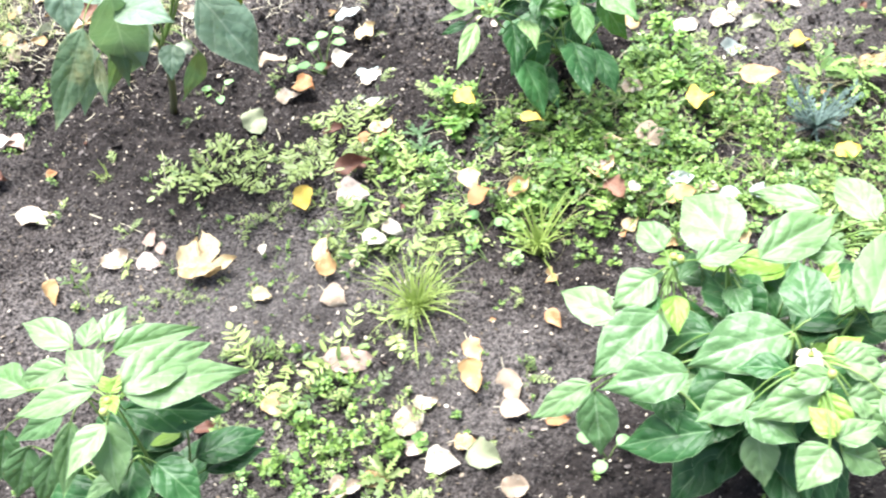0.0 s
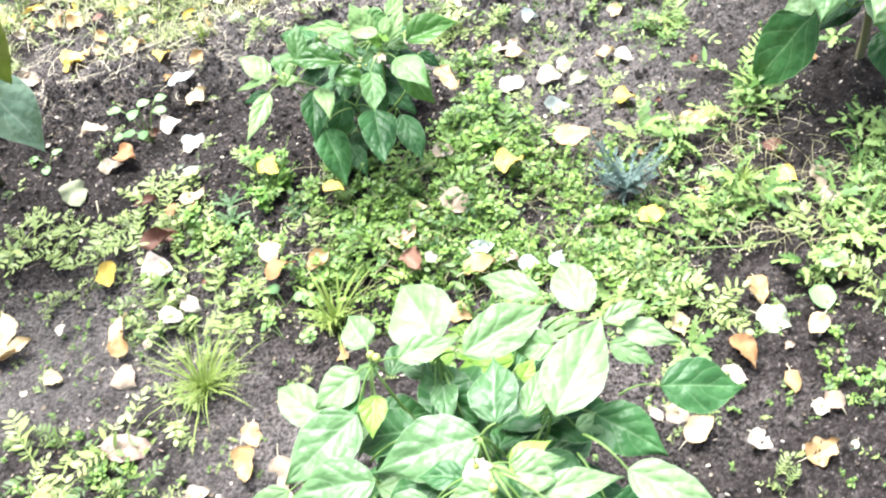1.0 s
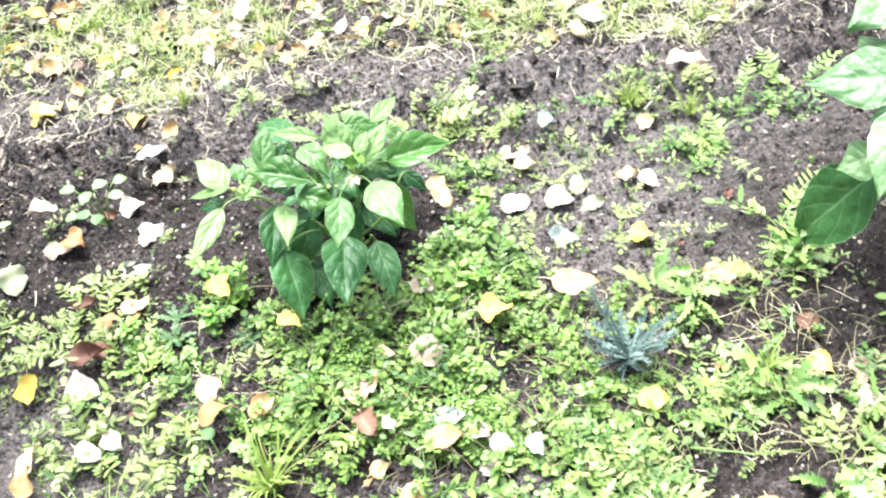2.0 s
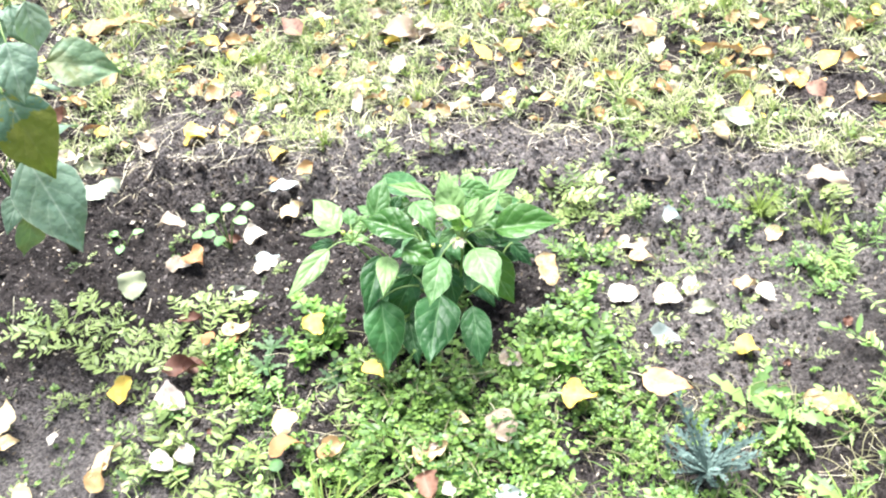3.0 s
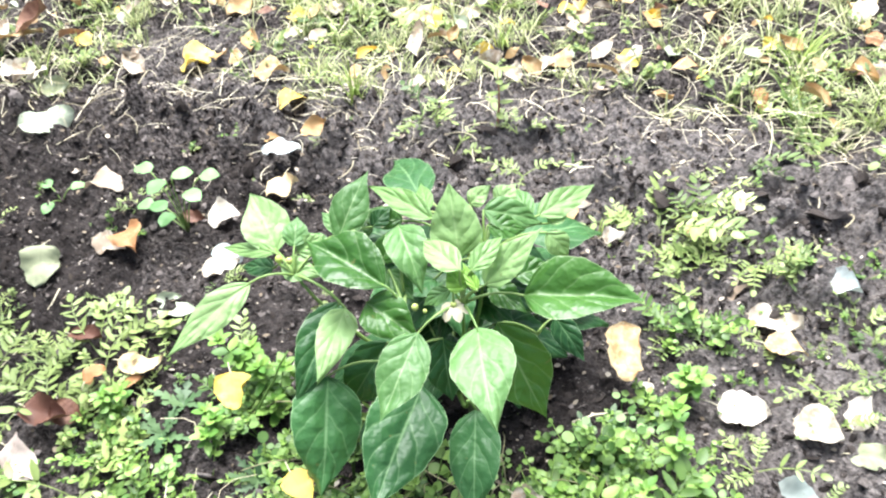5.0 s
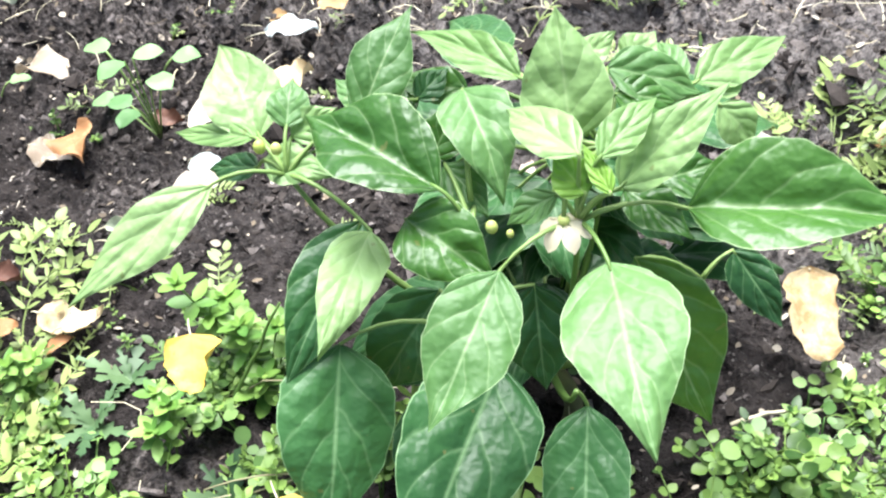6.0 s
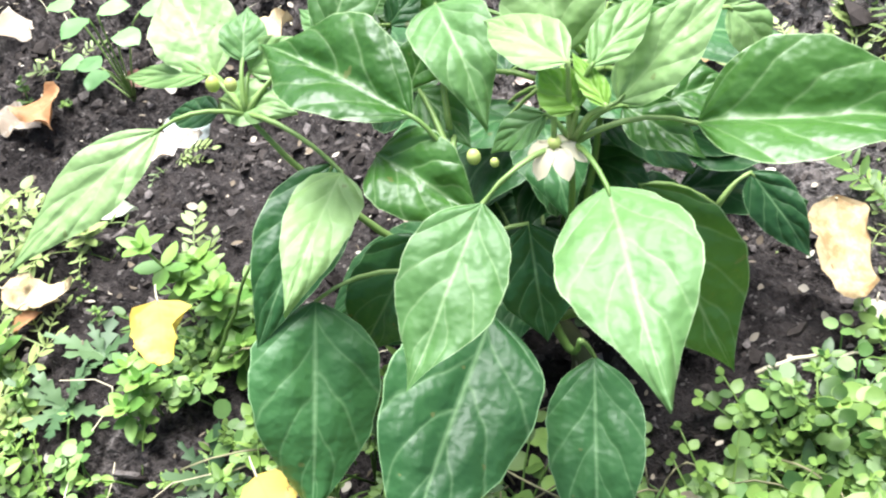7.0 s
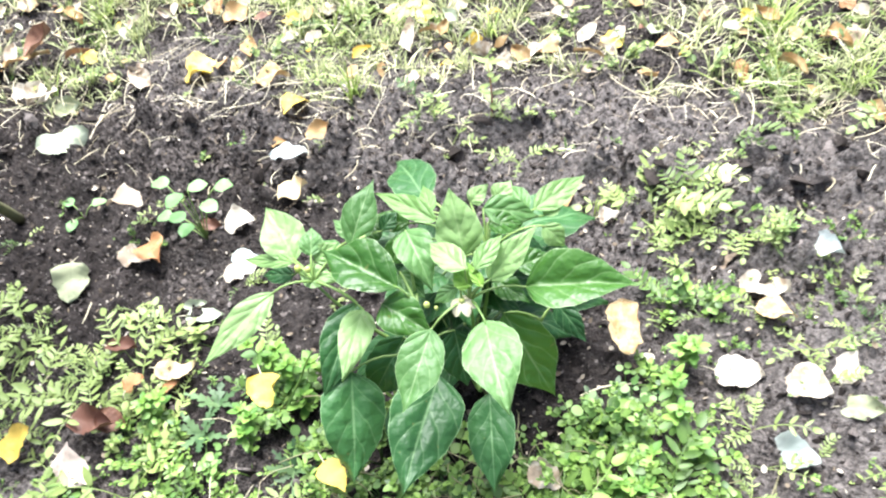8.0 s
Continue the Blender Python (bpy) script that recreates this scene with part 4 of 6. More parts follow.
def weed_sprig(size, leaf_len, stems, upright=0.5):
    """Sprig of thin stems with pairs of small oval leaves."""
    s = Soup()
    for k in range(stems):
        a = rng.random() * math.tau
        out = Vector((math.cos(a), math.sin(a), rng.uniform(upright * 0.5, upright * 1.4)))
        end = out.normalized() * size * rng.uniform(0.6, 1.2)
        path = bend((0, 0, 0), end, (0, 0, size * rng.uniform(-0.02, 0.14)), 4)
        s.put(*tube(path, [0.0009, 0.0009, 0.0008, 0.0007, 0.0005], 3))
        for i in (2, 3, 4):
            for sgn in (-1, 1):
                b = a + sgn * rng.uniform(0.7, 1.5) + (0.8 if i == 4 else 0)
                ln = leaf_len * rng.uniform(0.7, 1.2) * (0.75 if i == 4 else 1)
                v, f = small_leaf(ln, ln * rng.uniform(0.65, 1.0), ln * rng.uniform(0.0, 0.35))
                s.put(v, f, Matrix.Translation(path[i]) @ pose(0, 0, 0, rng.uniform(-25, 25), rng.uniform(-30, 10), math.degrees(b)))
        v, f = small_leaf(leaf_len * 0.6, leaf_len * 0.4, leaf_len * 0.3)
        s.put(v, f, Matrix.Translation(path[-1]) @ pose(0, 0, 0, 0, -30, math.degrees(a)))
    return s.flat()


def frond(size):
    """One pinnate leaf in a single piece: a rib with paired leaflets and a broader end leaflet."""
    a = rng.random() * math.tau
    ln = size * rng.uniform(0.65, 1.3)
    end = Vector((math.cos(a) * ln, math.sin(a) * ln, ln * rng.uniform(0.05, 0.5)))
    sway = rng.uniform(-0.15, 0.15) * ln
    path = bend((0, 0, 0), end, (-math.sin(a) * sway, math.cos(a) * sway, ln * 0.16), 8)
    verts, faces = strip(path, [0.0018, 0.0017, 0.0016, 0.0015, 0.0014, 0.0013, 0.0012, 0.001, 0.0008])
    verts = [tuple(p) for p in verts]
    leaflets = []
    for i in rng.choice(((3, 4, 5, 6, 7), (2, 3, 4, 5, 6, 7), (3, 5, 7))):
        d = path[i] - path[i - 1]
        for sgn in (-1, 1):
            l2 = ln * 0.26 * (1.15 - abs(i / 8 - 0.55) * 1.1) * rng.uniform(0.6, 1.2)
            leaflets.append((i, l2, l2 * rng.uniform(0.24, 0.42), math.degrees(math.atan2(d.y, d.x)) + sgn * rng.uniform(45, 75), rng.uniform(-25, 5)))
    leaflets.append((8, ln * 0.22, ln * 0.13, math.degrees(a), 0))
    for i, l2, wide, aim, dip in leaflets:
        v, f = small_leaf(l2, wide, l2 * rng.uniform(-0.2, 0.4))
        m = Matrix.Translation(path[i]) @ pose(0, 0, 0, rng.uniform(-20, 20), dip, aim)
        o = len(verts) - 1
        verts += [tuple(m @ Vector(q)) for q in v[1:]]
        faces += [tuple(3 * i + 1 if k == 0 else o + k for k in fc) for fc in f]
    return verts, faces


def feather_sprig(size, fronds):
    """Rosette of pinnate fronds."""
    s = Soup()
    for k in range(fronds):
        s.put(*frond(size))
    return s.flat()


def cut_leaf(length, width):
    """A ragged, lobed leaf along +x, cut towards its midrib."""
    rim, mids = [], []
    lobes = rng.randint(3, 5)
    for i in range(2 * lobes + 1):
        s = i / (2 * lobes)
        env = math.sin(math.pi * min(1, 0.12 + 0.86 * s ** 0.8)) ** 0.7
        out = env * (rng.uniform(0.75, 1.1) if i % 2 else rng.uniform(0.25, 0.42))
        lead = 0.06 if i % 2 else -0.02
        rim.append((length * (s * 0.96 + lead), width * 0.5 * out, length * (0.22 * s * (1 - s) + rng.uniform(-0.02, 0.04))))
        mids.append((length * s, 0, length * 0.2 * s * (1 - s)))
    verts = mids + rim + [(x, -y * rng.uniform(0.85, 1.1), z + rng.uniform(-0.02, 0.02) * length) for x, y, z in rim]
    n = len(mids)
    faces = []
    for i in range(n - 1):
        faces += [(i, i + 1, n + i + 1, n + i), (i + 1, i, 2 * n + i, 2 * n + i + 1)]
    return verts, faces


def cut_sprig(size, leaves):
    """Leafy weed with upright stems of cut leaves and a tuft of young ones at the top."""
    s = Soup()
    for k in range(leaves):
        a = rng.random() * math.tau
        high = size * rng.uniform(0.05, 0.8)
        root = Vector((math.cos(a) * size * 0.12, math.sin(a) * size * 0.12, high))
        ln = size * rng.uniform(0.5, 1.0)
        v, f = cut_leaf(ln, ln * rng.uniform(0.3, 0.5))
        s.put(v, f, Matrix.Translation(root) @ pose(0, 0, 0, rng.uniform(-25, 25), rng.uniform(-40, 12), math.degrees(a)))
    s.put(*tube(bend((0, 0, -0.004), (size * 0.06, 0, size * 0.75), (size * 0.04, 0, 0), 4), 0.0013, 4))
    return s.flat()


def grass_tuft(count, height, spread, width, steps=5):
    s = Soup()
    for k in range(count):
        a = rng.random() * math.tau
        ln = height * rng.uniform(0.5, 1.25)
        reach = ln * rng.uniform(0.2, 0.95) * spread
        root = Vector((rng.gauss(0, 0.006), rng.gauss(0, 0.006), -0.004))
        tip = Vector((math.cos(a) * reach, math.sin(a) * reach, max(0.01, ln * rng.uniform(0.25, 0.85))))
        path = bend(root, root + tip, (0, 0, ln * rng.uniform(0.05, 0.28)), steps)
        w = width * rng.uniform(0.7, 1.2)
        s.put(*strip(path, [w * (1 - 0.92 * (k / steps) ** 2.5) for k in range(steps + 1)]))
    return s.flat()


def whorl_sprig(size, leaf_len):
    """Upright weed shoot with a star of pointed leaves at its top and a few lower down."""
    s = Soup()
    lean = Vector((rng.uniform(-0.4, 0.4) * size, rng.uniform(-0.4, 0.4) * size, size))
    path = bend((0, 0, -0.003), lean, (0, 0, 0), 4)
    s.put(*tube(path, 0.0009, 3))
    for at, count, long, dip in ((4, 4, 0.55, -38), (4, 5, 1.0, -8), (3, 4, 1.1, 6), (2, 3, 0.9, 10)):
        turn = rng.random() * 360
        for k in range(count):
            ln = leaf_len * long * rng.uniform(0.75, 1.2)
            v, f = small_leaf(ln, ln * rng.uniform(0.4, 0.62), ln * rng.uniform(-0.05, 0.25))
            s.put(v, f, Matrix.Translation(path[at]) @ pose(0, 0, 0, rng.uniform(-12, 12), dip + rng.uniform(-12, 12), turn + k * 360 / count + rng.uniform(-15, 15)))
    return s.flat()


def round_leaf(size, cup):
    """A nearly round little leaf along +x, slightly cupped."""
    verts, faces = [(0, 0, 0), (size * 0.5, 0, -cup * size)], []
    for k in range(9):
        a = math.pi - math.tau * (k + 1) / 10
        r = size * 0.5 * rng.uniform(0.93, 1.05)
        verts.append((size * 0.5 + r * math.cos(a), r * 0.95 * math.sin(a), rng.uniform(-0.04, 0.04) * size))
    ring = [0] + list(range(2, 11))
    faces = [(1, ring[k], ring[(k + 1) % 10]) for k in range(10)]
    return verts, [f[::-1] for f in faces]


def round_sprig(size, leaf_len, stems):
    """Stalks that each carry a star of three to five round leaves."""
    s = Soup()
    for k in range(stems):
        a = rng.random() * math.tau
        end = Vector((math.cos(a) * size * rng.uniform(0.2, 0.9), math.sin(a) * size * rng.uniform(0.2, 0.9), size * rng.uniform(0.45, 1.0)))
        s.put(*tube(bend((0, 0, -0.003), end, (0, 0, size * 0.1), 4), 0.0008, 3))
        turn, count = rng.random() * 360, rng.randint(3, 5)
        for i in range(count):
            ln = leaf_len * rng.uniform(0.65, 1.2)
            v, f = round_leaf(ln, rng.uniform(-0.02, 0.1))
            s.put(v, f, Matrix.Translation(end) @ pose(0, 0, 0, rng.uniform(-18, 18), rng.uniform(-30, 12), turn + i * 360 / count + rng.uniform(-18, 18)) @ Matrix.Translation((ln * 0.25, 0, 0)))
    return s.flat()


ROUNDS = [round_sprig(rng.uniform(0.02, 0.045), rng.uniform(0.009, 0.0155), rng.randint(2, 4)) for _ in range(14)]
WHORLS = [whorl_sprig(rng.uniform(0.018, 0.045), rng.uniform(0.008, 0.0155)) for _ in range(16)]
CHICK = [weed_sprig(rng.uniform(0.022, 0.065), rng.uniform(0.0055, 0.0135), rng.randint(2, 5), 1.2) for _ in range(20)]
SPRAWLS = [weed_sprig(rng.uniform(0.035, 0.07), rng.uniform(0.010, 0.018), rng.randint(3, 5), 0.8) for _ in range(10)]
FEATHERS = [feather_sprig(rng.uniform(0.036, 0.085), rng.randint(2, 5)) for _ in range(12)]
CUTS = [cut_sprig(rng.uniform(0.045, 0.085), rng.randint(6, 11)) for _ in range(10)]
TUFTS = [grass_tuft(rng.randint(10, 16), rng.uniform(0.045, 0.085), 1.25, 0.0028, 3) for _ in range(8)]


GAP = -0.27
CLEAR = ((-0.2, 2.16, 0.09), (0.44, 2.16, 0.05), (0.73, 2.2, 0.11), (0.72, 2.54, 0.15), (-0.43, 1.7, 0.14), (0.16, 1.81, 0.04), (0.41, 2.64, 0.1), (-0.02, 2.05, 0.06), (0.02, 1.86, 0.03),
         (-0.36, 1.6, 0.12), (0.15, 1.27, 0.1), (1.03, 1.43, 0.1), (0.97, 1.82, 0.05), (-0.57, 2.25, 0.16), (0.45, 2.21, 0.07), (0.4, 2.3, 0.08), (0.62, 2.18, 0.07), (0.815, 1.81, 0.06), (0.9, 1.83, 0.06), (1.22, 1.96, 0.1))  # bare soil


def scatter(soup, kinds, x, y, r, count, lo=0.7, hi=1.25, squash=1.0, turn=0.0):
    for _ in range(max(1, round(count * 0.8))):
        a, d = rng.random() * math.tau, r * min(1.7, abs(rng.gauss(0, 0.8)))
        px, py = d * math.cos(a), d * math.sin(a) * squash
        px, py = x + px * math.cos(turn) - py * math.sin(turn), y + px * math.sin(turn) + py * math.cos(turn)
        if any((px - u) ** 2 + (py - w) ** 2 < q * q for u, w, q in CLEAR) and rng.random() < 0.9:
            continue
        if noise.noise(Vector((px * 9, py * 9, 5.5))) + 0.4 * noise.noise(Vector((px * 23, py * 23, 1.5))) < GAP:
            continue
        k = rng.uniform(lo, hi)
        v, f = rng.choice(kinds)
        soup.put(v, f, pose(px, py, top(px, py) - 0.002, rng.uniform(-12, 12), rng.uniform(-12, 12), rng.uniform(0, 360)) @ Matrix.Scale(k, 4))


# the low mat of small weeds round and before the bushy plant
MAT_BY_PLANT = ((0.32, 1.82, 0.16, 150), (0.09, 1.95, 0.07, 12), (0.49, 2.02, 0.06, 22), (0.53, 2.05, 0.06, 20), (0.54, 2.14, 0.06, 12), (0.535, 2.28, 0.035, 14), (0.49, 1.92, 0.14, 80), (0.72, 1.92, 0.13, 70), (0.55, 1.82, 0.15, 130), (0.77, 1.78, 0.13, 100), (0.41, 1.7, 0.13, 110), (0.25, 1.69, 0.08, 46), (0.0, 1.79, 0.1, 26), (-0.28, 1.15, 0.12, 46))
MAT_IN_FRONT = ((-0.22, 1.1, 0.09, 24), (-0.15, 1.18, 0.06, 20), (-0.04, 1.17, 0.06, 14), (-0.17, 1.3, 0.06, 20), (1.1, 1.31, 0.08, 22), (0.76, 1.63, 0.1, 54), (0.58, 1.66, 0.1, 60), (0.56, 1.99, 0.08, 18), (-0.06, 1.82, 0.08, 14), (-1.0, 2.23, 0.1, 34), (0.93, 1.82, 0.1, 36), (0.66, 1.72, 0.1, 60), (0.2, 1.86, 0.08, 36))
mat = Soup()
for x, y, r, n in MAT_BY_PLANT + MAT_IN_FRONT:
    n *= 0.6 if y < 1.45 else 1
    scatter(mat, CHICK, x, y, r, round(n * 0.5))
    scatter(mat, WHORLS, x, y, r, round(n * 0.36), 0.7, 1.3)
    scatter(mat, FEATHERS, x, y, r, round(n * 0.1))
    scatter(mat, TUFTS, x, y, r, round(n * 0.08), 0.3, 0.7)
    scatter(mat, SPRAWLS, x, y, r, round(n * 0.1), 0.4, 0.8)
GAP = -2
for x, y, r, n in ((0.66, 1.86, 0.1, 44), (0.72, 1.8, 0.06, 24), (0.62, 1.93, 0.07, 22)):
    scatter(mat, CHICK + WHORLS + WHORLS, x, y, r, n)
    scatter(mat, FEATHERS + TUFTS, x, y, r, n * 0.2, 0.4, 0.8)
GAP = -0.27
clover = Soup()
for x, y, r, n in MAT_BY_PLANT:
    scatter(clover, ROUNDS, x, y, r, n * 0.11, 0.6, 1.1)
for x, y, r, n in MAT_IN_FRONT:
    scatter(clover, ROUNDS, x, y, r, n * 0.08, 0.6, 1.1)
for x, y, r, n in ((0.5, 2.02, 0.045, 8), (0.53, 2.05, 0.04, 6), (0.45, 1.975, 0.03, 4), (0.09, 1.93, 0.045, 7), (0.11, 1.88, 0.04, 6), (0.04, 1.83, 0.05, 5), (-0.04, 1.86, 0.05, 4), (0.18, 1.62, 0.08, 6), (0.6, 1.57, 0.1, 14), (0.8, 1.6, 0.1, 12), (-0.12, 1.75, 0.08, 6)):
    scatter(clover, ROUNDS, x, y, r, n, 0.7, 1.1)
clover.make("round_leaved_weeds", M_CLOVER, "soft green low weeds with small round leaves", "weeds")
runners = Soup()
for _ in range(600):
    x, y = rng.uniform(0.2, 1.3), rng.uniform(1.58, 2.0)
    if any((x - u) ** 2 + (y - w) ** 2 < q * q for u, w, q in CLEAR):
        continue
    a, ln = rng.random() * math.tau, rng.uniform(0.03, 0.09)
    z = top(x, y) + rng.uniform(0.006, 0.035)
    runners.put(*tube(bend((x, y, z), (x + math.cos(a) * ln, y + math.sin(a) * ln, z + rng.uniform(-0.015, 0.015)), (rng.gauss(0, 0.1) * ln, rng.gauss(0, 0.1) * ln, 0.01), 4), 0.0008, 3))
runners.make("weed_stems", M_WOODY, "thin brownish trailing stems under the weeds", "weed stems")
mat.make("weed_mat", M_WEED, "low dense mat of small green oval-leaved weeds", "weeds")

FERN_LEFT = ((-0.5, 1.93, 0.11, 16), (-0.24, 1.88, 0.13, 26), (-0.05, 1.85, 0.11, 20), (-0.1, 1.68, 0.1, 14), (0.38, 2.44, 0.05, 5), (-0.17, 1.91, 0.13, 18), (-0.44, 1.98, 0.08, 10), (-0.08, 1.63, 0.1, 12), (-0.12, 1.27, 0.1, 18), (-0.3, 1.24, 0.09, 14), (-0.1, 1.1, 0.08, 10), (1.2, 1.45, 0.06, 9))
FERN_ROUND = ((0.5, 2.45, 0.08, 12), (0.62, 2.42, 0.08, 10), (0.45, 2.35, 0.06, 8), (0.72, 2.6, 0.1, 8), (0.3, 2.5, 0.07, 5), (0.55, 2.72, 0.07, 10), (0.6, 2.62, 0.05, 7), (0.46, 2.42, 0.05, 6), (-0.23, 1.95, 0.06, 8), (0.02, 2.54, 0.06, 7), (0.6, 2.38, 0.1, 5), (0.94, 2.45, 0.11, 30), (0.84, 2.42, 0.08, 16), (0.99, 2.38, 0.07, 12), (0.8, 1.58, 0.1, 14), (1.0, 1.68, 0.12, 14), (0.53, 2.29, 0.04, 7), (-0.4, 1.5, 0.1, 7), (-0.55, 1.35, 0.08, 10), (-0.7, 1.5, 0.1, 5))
fern = Soup()
for x, y, r, n in FERN_LEFT + FERN_ROUND:
    scatter(fern, FEATHERS, x, y, r * 1.3, round(n * 0.4))
    scatter(fern, WHORLS, x, y, r, round(n * 0.4), 0.6, 1.2)
    scatter(fern, CUTS, x, y, r, round(n * 0.15), 0.4, 0.7)
for _ in range(420):
    x, y = rng.uniform(-3.2, 3.4), rng.uniform(-2.2, 3.0)
    if not (-0.95 < x < 1.45 and 0.95 < y < 2.75) and y < lawn_edge(max(-2, min(2, x))):
        scatter(fern, FEATHERS + WHORLS + CHICK, x, y, 0.09, rng.randint(2, 8))
fern.make("feathery_weeds", M_FEATHER, "pale feathery weeds with finely cut leaves on soil", "weeds")

loose = Soup()
for x, y, r, n in ((0.99, 1.71, 0.12, 20), (1.16, 1.66, 0.13, 26), (0.82, 1.58, 0.11, 20), (1.12, 2.01, 0.1, 13), (1.26, 1.74, 0.12, 20), (1.4, 1.62, 0.14, 18), (1.25, 1.95, 0.12, 10), (0.95, 1.93, 0.08, 5), (1.35, 1.85, 0.15, 12)):
    scatter(loose, SPRAWLS, x, y, r, round(n * 0.15), 0.5, 1.0)
    scatter(loose, CUTS, x, y, r, round(n * 0.85), 0.5, 1.05)
    scatter(loose, WHORLS, x, y, r, round(n * 0.6), 0.9, 1.6)
    scatter(loose, FEATHERS, x, y, r, round(n * 0.55), 0.9, 1.3)
    scatter(loose, TUFTS, x, y, r, round(n * 0.12), 0.5, 1.0)
for x, y, r, n in ((0.89, 2.42, 0.06, 16), (0.98, 2.42, 0.06, 18), (1.07, 2.42, 0.06, 14), (1.16, 2.44, 0.06, 12), (0.96, 2.36, 0.05, 10), (1.0, 2.3, 0.04, 6)):
    scatter(loose, FEATHERS + TUFTS, x, y, r, n, 0.6, 1.1)
    scatter(loose, WHORLS, x, y, r, n * 0.5, 0.6, 1.1)
loose.make("sprawling_weeds", M_SPRAWL, "bright yellow-green sprawling weeds with broad leaves", "weeds")

# rough grass with straw beyond the bank
grass, straw, tangle = Soup(), Soup(), Soup()
for _ in range(8200):
    x, d = rng.uniform(-2.6, 2.7), rng.random()
    if abs(x) > 1.8 and rng.random() < (abs(x) - 1.8) * 0.9:
        continue
    y = lawn_edge(x) + (-0.04 + 1.5 * d if rng.random() < 0.85 else 1.4 + 1.5 * d)
    gap = noise.noise(Vector((x * 3.1, y * 3.1, 3.3))) + 0.5 * noise.noise(Vector((x * 9, y * 9, 3.3)))
    if gap < -0.22 or (gap < 0.1 and rng.random() < 0.55):
        continue
    v, f = rng.choice(TUFTS)
    grass.put(v, f, pose(x, y, top(x, y), rng.uniform(-15, 15), rng.uniform(-15, 15), rng.uniform(0, 360)) @ Matrix.Scale(rng.uniform(0.55, 1.05), 4))
for _ in range(12000):
    x, y = rng.uniform(-6.5, 7.0), rng.uniform(1.0, 8.5)
    if y < 4.0 + rng.uniform(-0.6, 0.6) and abs(x) < 2.0 + rng.uniform(-0.6, 0.6) or y < lawn_edge(max(-2, min(2, x))) - 0.05:
        continue
    if noise.noise(Vector((x * 1.7, y * 1.7, 3.3))) < -0.15:
        continue
    v, f = rng.choice(TUFTS)
    grass.put(v, f, pose(x, y, top(x, y) if -2.5 < x < 2.7 and y < 4.7 else lie(x, y), rng.uniform(-15, 15), rng.uniform(-15, 15), rng.uniform(0, 360)) @ Matrix.Scale(rng.uniform(0.8, 1.5), 4))
clumps = Soup()
for _ in range(1500):
    x = rng.uniform(-2.2, 2.3)
    y = lawn_edge(x) + rng.uniform(0.02, 1.4)
    if noise.noise(Vector((x * 3.1, y * 3.1, 3.3))) < 0.12:
        continue
    v, f = rng.choice(TUFTS)
    clumps.put(v, f, pose(x, y, top(x, y), rng.uniform(-10, 10), rng.uniform(-10, 10), rng.uniform(0, 360)) @ Matrix.Scale(rng.uniform(0.7, 1.3), 4))
clumps.make("green_grass", M_TUFT, "fresh green grass clumps among yellowed grass", "grass")
grass.make("rough_grass", M_GRASS, "rough yellow-green grass behind the garden bed", "grass")
for _ in range(4300):
    x = rng.uniform(-2.2, 2.3)
    y = lawn_edge(x) + rng.uniform(-0.06, 1.5) if rng.random() < 0.83 else lawn_edge(x) - 0.26 * rng.random() ** 1.6
    a, ln = rng.random() * math.tau, rng.uniform(0.025, 0.11)
    if y < lawn_edge(x) - 0.06:
        ln *= 0.5
    z = top(x, y) + rng.uniform(0.002, 0.018)
    path = bend((x, y, z), (x + math.cos(a) * ln, y + math.sin(a) * ln, z + rng.uniform(-0.004, 0.012)), (rng.gauss(0, 0.1) * ln, rng.gauss(0, 0.1) * ln, rng.uniform(0, 0.1) * ln), 4)
    straw.put(*strip(path, [rng.uniform(0.0005, 0.0016)] * 5))
for _ in range(70):
    x, y = rng.uniform(0.0, 1.3), rng.uniform(1.58, 2.0)
    a, ln = rng.random() * math.tau, rng.uniform(0.03, 0.08)
    z = top(x, y) + rng.uniform(0.004, 0.03)
    straw.put(*strip(bend((x, y, z), (x + math.cos(a) * ln, y + math.sin(a) * ln, z + rng.uniform(-0.01, 0.01)), (rng.gauss(0, 0.2) * ln, rng.gauss(0, 0.2) * ln, 0), 4), [0.0008] * 5))
for _ in range(1700):
    x = rng.uniform(-2.2, 2.3)
    y = lawn_edge(x) + rng.uniform(-0.08, 1.5)
    a, ln = rng.random() * math.tau, rng.uniform(0.03, 0.12)
    z = top(x, y) + rng.uniform(0.004, 0.02)
    straw.put(*strip(bend((x, y, z), (x + math.cos(a) * ln, y + math.sin(a) * ln, z), (rng.gauss(0, 0.15) * ln, rng.gauss(0, 0.15) * ln, rng.uniform(0, 0.12) * ln), 6), [rng.uniform(0.0006, 0.0014)] * 7))
straw.make("straw", M_STRAW, "scattered pale dry straw and grass stems", "straw")
for _ in range(620):
    x = rng.uniform(-2.0, 2.2)
    y = lawn_edge(x) + rng.uniform(-0.02, 1.3)
    scatter(tangle, FEATHERS + CHICK, x, y, 0.04, 1)
for _ in range(230):
    x = rng.uniform(-2.0, 2.2)
    y = lawn_edge(x) + rng.uniform(0.0, 1.3)
    scatter(tangle, SPRAWLS, x, y, 0.03, 1, 0.5, 0.95)
tangle.make("lawn_weeds", M_FEATHER, "small pale weeds growing among the rough grass", "weeds")

